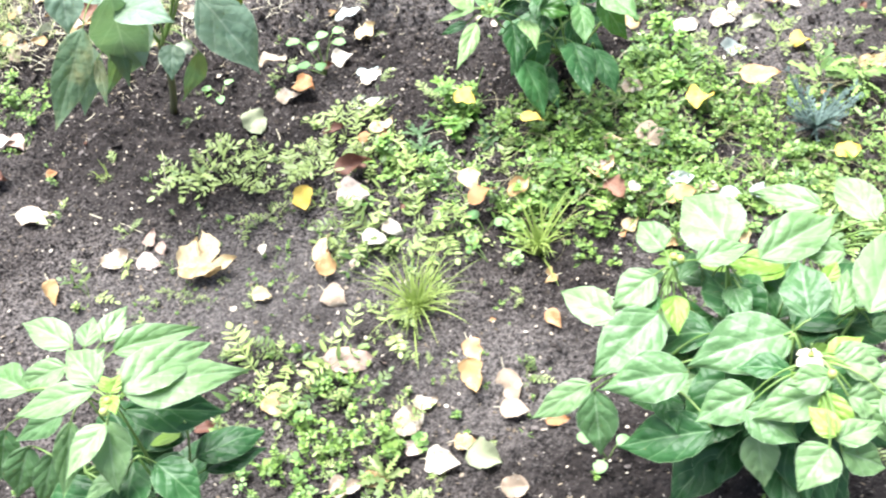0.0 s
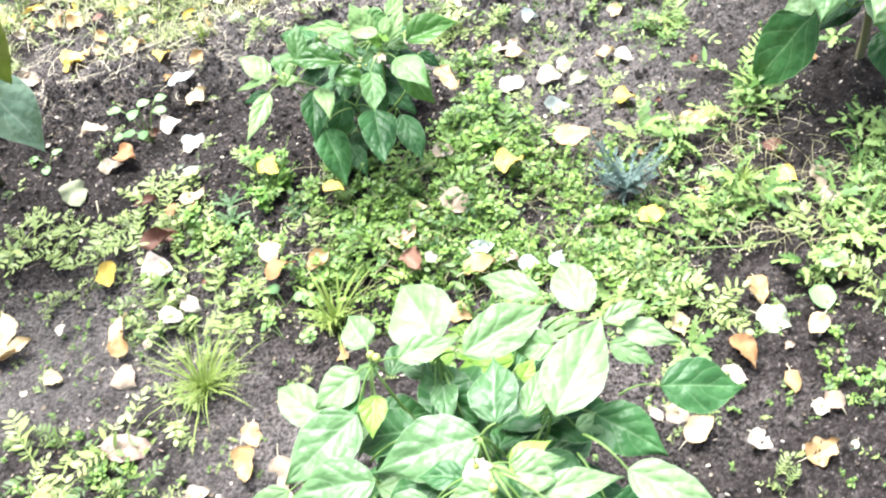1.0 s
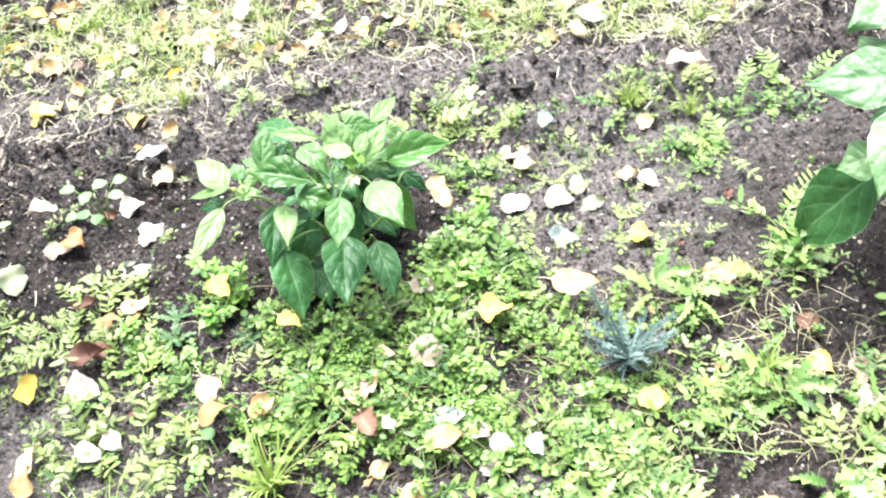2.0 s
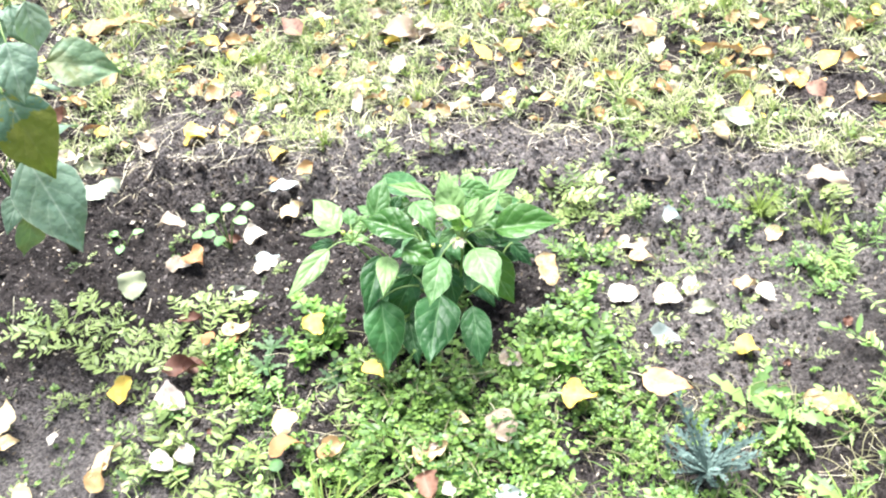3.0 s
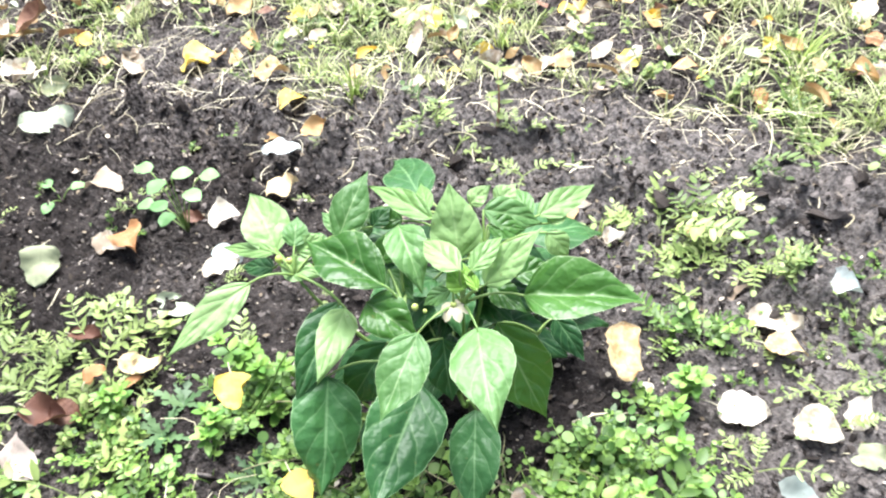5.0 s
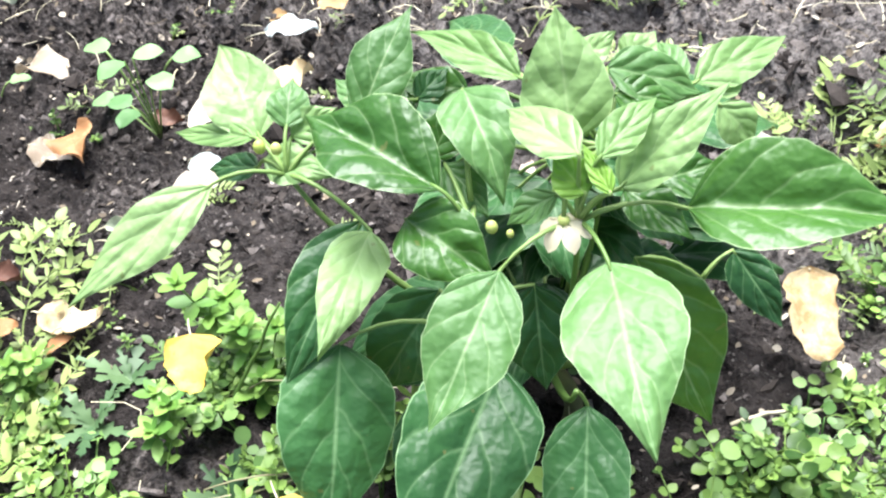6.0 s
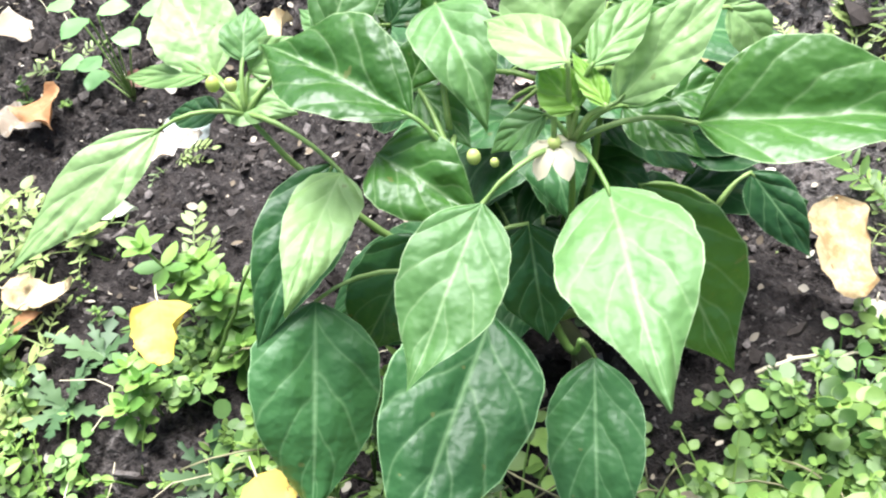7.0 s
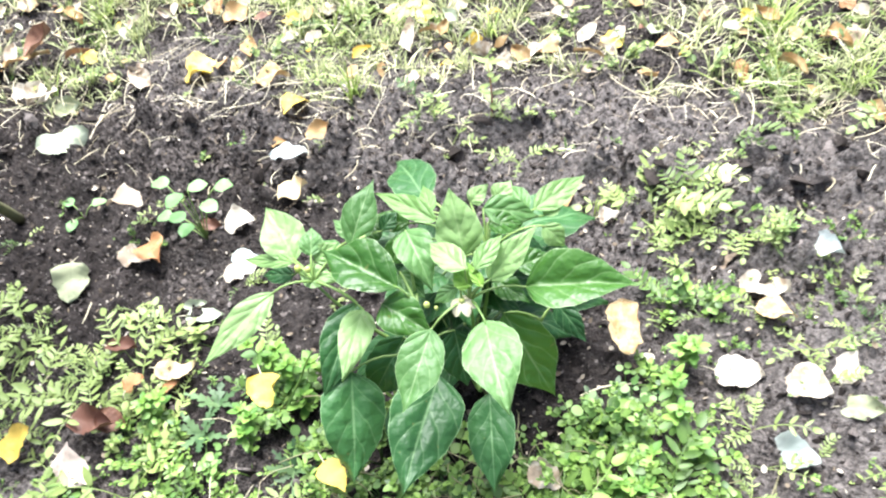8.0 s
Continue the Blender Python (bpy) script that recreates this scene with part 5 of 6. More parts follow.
# single weeds dotted over the bare soil; the smallest are gathered
tiny = {"weed": Soup(), "feather": Soup()}
for k in range(560):
    x, y = rng.uniform(-0.9, 1.35), rng.uniform(1.0, 2.62)
    if k % 6 == 0:
        x, y = rng.uniform(0.75, 1.35), rng.uniform(1.0, 1.5)
    elif k % 6 == 1:
        x, y = rng.uniform(0.5, 1.05), rng.uniform(2.0, 2.5)
    elif rng.random() < 0.4:
        x, y = rng.uniform(-0.6, 0.2), rng.uniform(1.1, 1.75)
    broad = rng.random() < 0.6
    v, f = rng.choice(CHICK + WHORLS) if broad else rng.choice(FEATHERS)
    m = pose(x, y, top(x, y) - 0.002, 0, 0, rng.uniform(0, 360))
    if k >= 280:
        tiny["weed" if broad else "feather"].put(np.array(v) * rng.uniform(0.2, 0.5), f, m)
        continue
    ob = mesh_object("weed_seedling", np.array(v) * rng.uniform(0.3, 0.75), f, M_WEED if broad else M_FEATHER)
    ob.matrix_world = m
    tagged(ob, "small green weed seedling rooted in bare soil" if broad else "small feathery weed seedling rooted in bare soil", "weed", "single weeds on the soil")
tiny["weed"].make("tiny_weeds", M_WEED, "tiny green weed sprouts dotted over bare soil", "weeds")
tiny["feather"].make("tiny_feathery_weeds", M_FEATHER, "tiny feathery weed sprouts dotted over bare soil", "weeds")


# ---- single plants that stand out ----
def tuft(x, y, count, height, spread, label, width=0.003):
    thing = tagged(new("grass_tuft"), label, "grass tuft")
    thing.location = (x, y, top(x, y))
    for k in range(count):
        v, f = grass_tuft(1, height, spread, width)
        mesh_object("blade", v, f, M_TUFT, thing)


tuft(-0.017, 1.473, 150, 0.11, 1.35, "spiky green grass tuft with yellow leaf in it", 0.0023)
tuft(0.227, 1.578, 56, 0.13, 0.9, "upright green grass tuft beside bare soil", 0.005)
tuft(-0.135, 2.557, 34, 0.085, 0.7, "thin pale grass tuft on crumbly soil")
tuft(-0.467, 2.923, 70, 0.08, 1.0, "dense green grass tuft in the rough grass")
tuft(-0.730, 1.959, 12, 0.06, 0.7, "few thin green grass blades on dark soil")
tuft(1.033, 1.759, 34, 0.09, 0.9, "fine green grass tuft among sprawling weeds")
tuft(0.727, 3.328, 70, 0.1, 1.0, "yellowish green grass tuft behind the bed")
tuft(0.982, 2.431, 40, 0.075, 1.0, "yellowish thin grass tuft on pale soil", 0.0022)
tuft(0.860, 2.472, 60, 0.07, 1.1, "fine green grass tuft on pale soil")
tuft(0.347, 2.420, 14, 0.06, 0.9, "small thin grass tuft with reddish base")


def thistle(x, y):
    thing = tagged(new("thistle"), "blue-grey spiny thistle rosette among low weeds", "thistle")
    thing.location = (x, y, top(x, y) + 0.004)
    for k in range(44):
        a = k * 2.4 + rng.gauss(0, 0.3)
        ln = rng.uniform(0.04, 0.095)
        path = bend((0, 0, 0.004), (math.cos(a) * ln * 0.9, math.sin(a) * ln * 0.9, ln * rng.uniform(0.2, 1.5)), (rng.gauss(0, 0.08) * ln, rng.gauss(0, 0.08) * ln, ln * 0.1), 9)
        s = Soup()
        s.put(*strip(path, [0.004, 0.005, 0.0055, 0.0055, 0.005, 0.005, 0.004, 0.0035, 0.002, 0.0006]))
        for i in range(2, 9):
            for sgn in (-1, 1):
                l2 = ln * 0.13 * rng.uniform(0.5, 1.4)
                v, f = small_leaf(l2, l2 * 0.42, l2 * 0.4)
                s.put(v, f, Matrix.Translation(path[i]) @ pose(0, 0, 0, rng.uniform(-25, 25), -20, math.degrees(a) + sgn * rng.uniform(38, 60)))
        v, f = s.flat()
        mesh_object("leaf", v, f, M_THISTLE, thing)


thistle(0.818, 1.795)


def seedling(x, y, spots, size, label):
    thing = tagged(new("seedling"), label, "seedling")
    thing.location = (x, y, top(x, y))
    for a, reach, up in spots:
        tipp = Vector((math.cos(a) * reach, math.sin(a) * reach, up))
        d = Vector((math.cos(a), math.sin(a), -0.1))
        v, f, uv = blade(size * rng.uniform(0.85, 1.1), size * 0.82, "round", 0.12, 0.08, 0.05, 0, 0, 8, 6, rng=rng)
        m = frame_of(tipp, d, (0, 0, 1))
        lf = mesh_object("leaf", [m @ p for p in v], f, M_ROUND, thing, uvs=uv)
        mesh_object("leaf_stalk", *tube(bend((0, 0, -0.003), tipp, (0, 0, up * 0.2), 4), 0.0011, 5), M_STEM, lf)
    return thing


seedling(-0.222, 2.200, [(2.98, 0.041, 0.1), (-1.83, 0.006, 0.105), (0.83, 0.004, 0.105), (0.55, 0.044, 0.1), (-0.25, 0.04, 0.1), (-1.6, 0.015, 0.05), (3.13, 0.06, 0.03), (3.1, 0.03, 0.035)], 0.033, "seedling with six round bright green leaves on soil")
seedling(0.299, 1.106, [(0.5, 0.02, 0.03), (2.5, 0.03, 0.035), (4.2, 0.02, 0.03)], 0.03, "seedling with rounded green leaves beside pepper plant")
seedling(1.102, 1.513, [(-1.4, 0.01, 0.03), (0.6, 0.025, 0.05)], 0.055, "single broad green seedling leaf on bare soil")
seedling(1.235, 1.421, [(0.4, 0.015, 0.02), (3.4, 0.018, 0.02)], 0.026, "seedling with two round pale green leaves")
seedling(-0.484, 2.195, [(0.8, 0.02, 0.02), (2.9, 0.02, 0.02), (4.9, 0.02, 0.015)], 0.026, "tiny round-leaved green seedling on dark soil")
seedling(0.125, 1.648, [(0.1, 0.02, 0.02), (2.2, 0.02, 0.025), (4.0, 0.025, 0.02)], 0.03, "seedling with blue-green rounded leaves")


def pinnate_weed(x, y, size):
    thing = tagged(new("pinnate_weed"), "low pale green weed with pinnate leaves spread over soil", "weed", "single weeds on the soil")
    thing.location = (x, y, top(x, y))
    thing.rotation_euler.z = rng.uniform(0, 6)
    for k in range(rng.randint(4, 6)):
        v, f = frond(size * 1.1)
        mesh_object("frond", v, f, M_FEATHER, thing)


PINNATE_BY_TALL_PLANT = ((-0.48, 1.93, 0.07), (-0.41, 1.96, 0.06), (-0.21, 1.87, 0.085), (-0.16, 1.94, 0.07), (-0.01, 1.66, 0.075), (0.05, 1.65, 0.07), (-0.13, 1.65, 0.06), (-0.05, 1.6, 0.06), (0.44, 2.42, 0.05), (0.49, 2.42, 0.055), (0.48, 2.56, 0.045), (0.89, 1.46, 0.085), (1.12, 1.58, 0.08), (1.21, 1.47, 0.08), (0.86, 1.56, 0.08), (0.19, 1.77, 0.07), (-0.07, 1.47, 0.05))
PINNATE_ELSEWHERE = ((-0.43, 1.9, 0.07), (-0.37, 1.87, 0.075), (-0.3, 1.84, 0.07), (-0.17, 1.84, 0.07), (-0.12, 1.9, 0.06), (-0.1, 1.84, 0.06), (-0.54, 1.93, 0.05), (0.0, 2.53, 0.05), (0.07, 2.5, 0.05), (0.21, 2.47, 0.045), (0.16, 2.56, 0.04), (0.62, 2.3, 0.045), (0.58, 2.42, 0.05), (0.7, 2.25, 0.045), (0.82, 2.12, 0.05), (0.66, 2.1, 0.05), (0.9, 2.02, 0.05), (0.77, 2.36, 0.04))
for x, y, size in PINNATE_BY_TALL_PLANT + PINNATE_ELSEWHERE:
    pinnate_weed(x, y, size)


def upright_weed(x, y, high, broad, label):
    thing = tagged(new("upright_weed"), label, "weed", "single weeds on the soil")
    thing.location = (x, y, top(x, y))
    for k in range(3):
        tall = high * rng.uniform(0.65, 1.1)
        root = Vector((rng.gauss(0, 0.007), rng.gauss(0, 0.007), -0.003))
        path = bend(root, root + Vector((rng.uniform(-0.3, 0.3) * tall, rng.uniform(-0.3, 0.3) * tall, tall)), (0, 0, 0), 4)
        shoot = mesh_object("shoot", *tube(path, 0.001, 5), M_STEM, thing)
        for at, count, long, dip in ((4, 4, 0.55, -38), (4, 5, 1.0, -8), (3, 4, 1.1, 6), (2, 3, 0.9, 10)):
            turn = rng.random() * 360
            for i in range(count):
                ln = broad * long * rng.uniform(0.75, 1.2)
                v, f = small_leaf(ln, ln * rng.uniform(0.45, 0.65), ln * rng.uniform(-0.05, 0.25))
                m = Matrix.Translation(path[at]) @ pose(0, 0, 0, rng.uniform(-12, 12), dip + rng.uniform(-12, 12), turn + i * 360 / count + rng.uniform(-15, 15))
                mesh_object("leaf", [m @ Vector(p) for p in v], f, M_SHOOT, shoot)


for x, y, high in ((0.085, 1.985, 0.085), (0.105, 1.96, 0.07), (0.125, 1.945, 0.05)):
    upright_weed(x, y, high, 0.019, "leafy bright green weed with upright shoots beside pepper plant")


for x, y, high in ((0.552, 2.18, 0.07), (0.57, 2.06, 0.075), (0.565, 2.0, 0.06), (0.545, 1.955, 0.06), (0.5, 1.97, 0.045), (0.6, 2.03, 0.055), (0.075, 1.87, 0.05), (-0.07, 1.87, 0.055)):
    upright_weed(x, y, high, 0.017, "leafy yellow-green weed with rosettes of small leaves")


def lobed_weed(x, y, size):
    thing = tagged(new("lobed_weed"), "grey-green weed with ragged lobed leaves on dark soil", "weed", "single weeds on the soil")
    thing.location = (x, y, top(x, y))
    for k in range(7):
        v, f = cut_leaf(size * rng.uniform(0.7, 1.1), size * rng.uniform(0.28, 0.4))
        lf = mesh_object("leaf", v, f, M_LOBED, thing)
        lf.matrix_local = pose(0, 0, 0.004, rng.uniform(-15, 15), rng.uniform(-45, -8), k * 51 + rng.uniform(-15, 15))


for x, y, size in ((0.008, 1.864, 0.05), (0.0, 1.915, 0.048), (0.153, 1.861, 0.042)):
    lobed_weed(x, y, size)


def red_weed(x, y):
    thing = tagged(new("red_stemmed_weed"), "thin red-stemmed weed with a few small pale leaves", "weed")
    thing.location = (x, y, top(x, y))
    stalk = bend((0, 0, -0.004), (0.006, 0.01, 0.11), (0.004, 0, 0), 6)
    mesh_object("stem", *tube(stalk, [0.0022, 0.002, 0.0018, 0.0016, 0.0014, 0.0011, 0.0007], 6), M_RED, thing)
    for i in range(2, 7):
        for sgn in (0.4, 3.3):
            v, f, uv = blade(rng.uniform(0.02, 0.036), 0.012, "pepper", 0.2, -0.05, 0.06, 0, 0, 6, 4, rng=rng)
            a = sgn + i
            m = frame_of(stalk[i], (math.cos(a), math.sin(a), 0.25), (0, 0, 1))
            mesh_object("leaf", [m @ p for p in v], f, M_FEATHER, thing, uvs=uv)


red_weed(0.122, 2.562)


def twig(points, radius, label, mat=M_STRAW):
    pts = [Vector((x, y, top(x, y) + up)) for x, y, up in points]
    fine = []
    for a, c in zip(pts, pts[1:]):
        fine += [a.lerp(c, k / 4) + Vector((rng.gauss(0, 0.0012), rng.gauss(0, 0.0012), 0)) for k in range(4)]
    fine.append(pts[-1])
    ob = mesh_object("twig", *tube(fine, [radius * (1 - 0.5 * k / len(fine)) for k in range(len(fine))], 6), mat)
    return tagged(ob, label, "twig")


twig([(0.457, 2.067, 0.012), (0.485, 2.09, 0.014), (0.518, 2.118, 0.02)], 0.0019, "pale dry twig lying beside bushy pepper plant")
twig([(-0.13, 2.36, 0.004), (-0.08, 2.33, 0.004), (-0.03, 2.3, 0.003)], 0.0013, "thin dry leaf stalk on dark soil")
twig([(-0.345, 2.49, 0.004), (-0.325, 2.475, 0.008), (-0.305, 2.48, 0.004), (-0.29, 2.468, 0.004)], 0.0014, "curved pale root lying on crumbly soil")
twig([(-0.28, 2.56, 0.004), (-0.24, 2.6, 0.012), (-0.2, 2.56, 0.004)], 0.0014, "short curled pale root on crumbly soil")
twig([(0.1, 1.93, 0.01), (0.13, 1.94, 0.07), (0.16, 1.96, 0.12)], 0.002, "pale bare stalk leaning beside pepper plant", M_STEM)
twig([(-0.33, 2.03, 0.003), (-0.31, 1.95, 0.006), (-0.3, 1.87, 0.003)], 0.0012, "thin grey root on dark soil")
twig([(-0.569, 1.875, 0.01), (-0.568, 1.88, 0.035), (-0.559, 1.918, 0.1)], 0.0016, "pale drooping stalk under fading pepper leaf")
twig([(0.9, 1.62, 0.02), (0.99, 1.6, 0.03), (1.07, 1.62, 0.015)], 0.0018, "trailing pale weed stem over soil", M_STEM)
twig([(-0.75, 1.85, 0.003), (-0.66, 1.8, 0.004), (-0.6, 1.75, 0.003)], 0.0012, "thin dry stalk on dark soil")


# ---- fallen leaves ----
def fallen(x, y, length, turn, ratio, colour, height=None):
    r2 = random.Random(int(x * 7919) ^ int(y * 104729))
    curl = 0.05 if height else r2.uniform(-0.08, 0.18) if colour != "B" else r2.uniform(0.1, 0.3)
    v, f, uv = blade(length * 1.08, length * min(1.0, ratio * 1.2), r2.choice(("birch", "birch", "birch", "ovate")), r2.uniform(-0.05, 0.3), r2.uniform(-0.12, 0.16), r2.uniform(0.06, 0.18), r2.uniform(-0.5, 0.5), curl, 14, 10, 0.03, rng=r2)
    off, crumple, ragged = Vector((x * 50, y * 50, 0)), length * r2.uniform(0.06, 0.18), r2.uniform(0.1, 0.5)
    for i, (p, q) in enumerate(zip(v, uv)):
        rim = abs(q[1] - 0.5) * 2
        p.z += crumple * (noise.noise(p * 2.2 / length + off) + 0.5 * noise.noise(p * 5 / length + off)) * (0.35 + 0.65 * rim)
        p.y *= 1 - ragged * rim ** 3 * max(0, noise.noise(Vector((q[0] * 5, 3 if q[1] > 0.5 else 9, off.x))) + 0.25)
        p.x -= 0.35 * ragged * length * max(0, q[0] - 0.8) * (1 + noise.noise(off)) * 2
    cx = length / 2
    low = min(p.z for p in v)
    v = [Vector((p.x - cx, p.y, p.z - low)) for p in v]
    ob = mesh_object("fallen_leaf", v, f, FALLEN[colour], uvs=uv)
    lift = 0.001 + (0.03 if 0.05 < x < 0.95 and 1.6 < y < 1.97 else 0.02 if -0.55 < x < 0.06 and 1.58 < y < 2.0 else 0)
    ob.matrix_world = pose(x, y, max(top(x, y), top(x + 0.015, y), top(x, y - 0.015)) + lift + length * 0.03, 0, 0, 0)
    ob.matrix_world = ob.matrix_world @ pose(0, 0, 0, r2.uniform(2, 24), r2.uniform(-12, 12), 0) @ pose(0, 0, 0, 0, 0, turn)
    if height is not None:
        ob.matrix_world.translation.z = height - 0.01
    s = r2.uniform(0.12, 0.36) * length
    mesh_object("leaf_stalk", *tube(bend((-cx - s, r2.uniform(-0.3, 0.3) * s, 0.001), (-cx + 0.002, 0, v[4].z), (0, 0, 0.002), 4), [0.0006, 0.0006, 0.0007, 0.0008, 0.001], 5), M_STRAW, ob)
    return tagged(ob, WORDS[colour] + " fallen tree leaf lying on the ground", "fallen leaf", "fallen leaves")


fallen(-0.250, 1.776, 0.056, -80, 0.85, "Y")
fallen(-0.141, 1.768, 0.072, -22, 0.75, "P")
fallen(-0.190, 1.584, 0.054, 80, 0.75, "C")
fallen(-0.178, 1.519, 0.056, -40, 0.85, "W")
fallen(-0.326, 1.539, 0.041, -9, 0.70, "C")
fallen(-0.651, 1.683, 0.062, 18, 0.60, "W")
fallen(-0.580, 1.726, 0.041, 72, 0.60, "P")
fallen(-0.555, 1.701, 0.038, -61, 0.60, "P")
fallen(-0.576, 1.664, 0.055, -20, 0.70, "P")
fallen(-0.476, 1.649, 0.073, 70, 0.60, "C")
fallen(-0.457, 1.609, 0.088, -3, 0.50, "C")
fallen(-0.774, 1.611, 0.056, -70, 0.55, "C")
fallen(-0.866, 1.848, 0.106, -16, 0.45, "W")
fallen(-0.096, 1.640, 0.055, -21, 0.60, "W")
fallen(0.087, 1.345, 0.048, -68, 0.75, "O")
fallen(0.084, 1.277, 0.067, -81, 0.62, "C")
fallen(-0.004, 1.247, 0.046, 4, 0.65, "W")
fallen(-0.034, 1.211, 0.058, 16, 0.80, "W")
fallen(-0.028, 1.164, 0.037, -38, 0.70, "P")
fallen(0.021, 1.132, 0.060, -18, 0.80, "W")
fallen(0.063, 1.155, 0.041, -7, 0.75, "C")
fallen(0.095, 1.123, 0.063, -28, 0.78, "G")
fallen(0.149, 1.260, 0.070, -82, 0.55, "W")
fallen(0.152, 1.206, 0.053, -19, 0.70, "W")
fallen(0.223, 1.182, 0.041, -7, 0.60, "O")
fallen(0.240, 1.396, 0.044, -63, 0.60, "O")
fallen(-0.136, 1.353, 0.113, -8, 0.40, "P")
fallen(-0.093, 1.108, 0.044, -12, 0.60, "C")
fallen(-0.144, 1.098, 0.061, 5, 0.60, "W")
fallen(0.141, 1.062, 0.047, -6, 0.75, "W")
fallen(-0.425, 1.188, 0.052, 5, 0.50, "O")
fallen(-0.404, 1.240, 0.043, -7, 0.60, "B")
fallen(-0.280, 1.272, 0.045, -46, 0.85, "C")
fallen(-0.380, 2.051, 0.065, -66, 0.85, "G")
fallen(-0.079, 1.930, 0.050, 14, 0.55, "C")
fallen(-0.072, 1.912, 0.028, 51, 0.55, "O")
fallen(-0.143, 1.832, 0.075, 8, 0.50, "B")
fallen(0.104, 1.732, 0.055, -86, 0.75, "C")
fallen(0.128, 1.686, 0.060, 27, 0.60, "O")
fallen(0.204, 1.706, 0.053, 44, 0.60, "C")
fallen(0.115, 1.903, 0.048, -54, 1.0, "Y", 0.105)
fallen(0.247, 1.835, 0.050, -32, 0.60, "Y", 0.086)
fallen(0.478, 1.799, 0.058, -56, 0.85, "W")
fallen(0.375, 1.727, 0.062, 33, 0.70, "C")
fallen(0.594, 1.876, 0.058, 11, 0.80, "Y", 0.041)
fallen(0.734, 1.942, 0.085, -6, 0.55, "O", 0.03)
fallen(0.849, 1.697, 0.048, -9, 0.85, "Y", 0.02)
fallen(0.708, 2.186, 0.056, -8, 0.75, "W")
fallen(-0.122, 2.318, 0.056, 24, 0.70, "C")
fallen(-1.031, 2.431, 0.071, 9, 0.60, "W")
fallen(-1.087, 2.508, 0.048, -14, 0.70, "O")
fallen(-0.860, 1.984, 0.031, -12, 0.60, "O")
fallen(0.412, 1.599, 0.038, 28, 0.80, "C")
fallen(-0.985, 1.977, 0.058, -22, 0.60, "B")
fallen(-0.977, 2.110, 0.054, -47, 0.70, "P")
fallen(-1.003, 2.105, 0.049, 17, 0.70, "P")
fallen(0.392, 1.661, 0.051, -55, 0.80, "B")
fallen(0.514, 1.630, 0.064, 19, 0.60, "C")
fallen(0.590, 1.598, 0.042, -67, 0.80, "W")
fallen(0.470, 1.546, 0.047, -27, 0.80, "C")
fallen(0.616, 1.541, 0.045, 30, 0.80, "C")
fallen(1.124, 1.776, 0.048, -35, 0.85, "Y")
fallen(1.183, 1.762, 0.048, -80, 0.65, "W")
fallen(1.192, 1.708, 0.049, -21, 0.85, "W")
fallen(1.120, 1.853, 0.051, -70, 0.60, "B")
fallen(1.003, 1.509, 0.058, -84, 0.65, "C")
fallen(1.016, 1.448, 0.062, -31, 0.80, "G")
fallen(0.950, 1.381, 0.067, -73, 0.55, "O")
fallen(0.923, 1.343, 0.048, -29, 0.80, "W")
fallen(1.013, 1.309, 0.045, -93, 0.55, "C")
fallen(0.856, 1.460, 0.047, -85, 0.65, "C")
fallen(1.162, 1.531, 0.058, -46, 0.40, "C")
fallen(1.004, 1.989, 0.091, -8, 0.5, "C")
fallen(0.878, 1.340, 0.043, -5, 0.60, "W")
fallen(1.023, 1.178, 0.059, 19, 0.75, "C")
fallen(0.934, 1.209, 0.040, -45, 0.80, "W")
fallen(1.042, 1.247, 0.033, -59, 0.80, "W")
fallen(0.843, 1.238, 0.057, 35, 0.60, "C")
fallen(0.816, 1.277, 0.041, -33, 0.80, "W")
fallen(-0.498, 2.596, 0.066, 3, 0.60, "Y")
fallen(-0.280, 2.873, 0.046, -2, 0.70, "O")
fallen(-1.024, 3.063, 0.135, 33, 0.60, "C")
fallen(-0.322, 3.317, 0.062, 12, 0.65, "C")
fallen(-0.574, 2.789, 0.050, 74, 0.60, "O")
fallen(-0.398, 2.771, 0.049, 17, 0.60, "Y")
fallen(-0.127, 3.106, 0.135, -19, 0.50, "W")
fallen(-0.048, 3.095, 0.089, 51, 0.50, "W")
fallen(-0.169, 2.965, 0.067, 33, 0.70, "W")
fallen(-0.195, 2.849, 0.071, 15, 0.45, "C")
fallen(0.140, 2.786, 0.056, 92, 0.70, "C")
fallen(0.001, 2.773, 0.046, 16, 0.70, "Y")
fallen(0.263, 3.315, 0.036, -23, 0.80, "Y")
fallen(0.205, 3.070, 0.057, 64, 0.70, "Y")
fallen(0.471, 2.805, 0.051, -56, 0.50, "O")
fallen(0.742, 2.848, 0.056, -11, 0.50, "W")
fallen(0.673, 3.022, 0.031, 15, 0.80, "W")
fallen(0.578, 3.135, 0.041, -61, 0.70, "C")
fallen(0.764, 2.701, 0.054, -60, 0.60, "C")
fallen(0.886, 2.415, 0.048, 18, 0.70, "C")
fallen(0.844, 2.254, 0.044, 5, 0.75, "C")
fallen(0.885, 2.258, 0.045, -37, 0.70, "W")
fallen(0.860, 2.093, 0.045, -7, 0.85, "Y")
fallen(0.775, 2.177, 0.057, 0, 0.50, "G")
fallen(0.710, 2.091, 0.061, -4, 0.60, "K")
fallen(0.682, 2.411, 0.054, -11, 0.75, "K")
fallen(0.644, 2.286, 0.052, 7, 0.60, "C")
fallen(0.559, 2.381, 0.039, 21, 0.75, "W")
fallen(0.621, 2.335, 0.068, -9, 0.65, "W")
fallen(-0.110, 1.892, 0.032, 70, 0.70, "O")
fallen(-0.124, 1.842, 0.046, 5, 0.70, "B")
fallen(-0.112, 2.045, 0.062, 14, 0.40, "G")
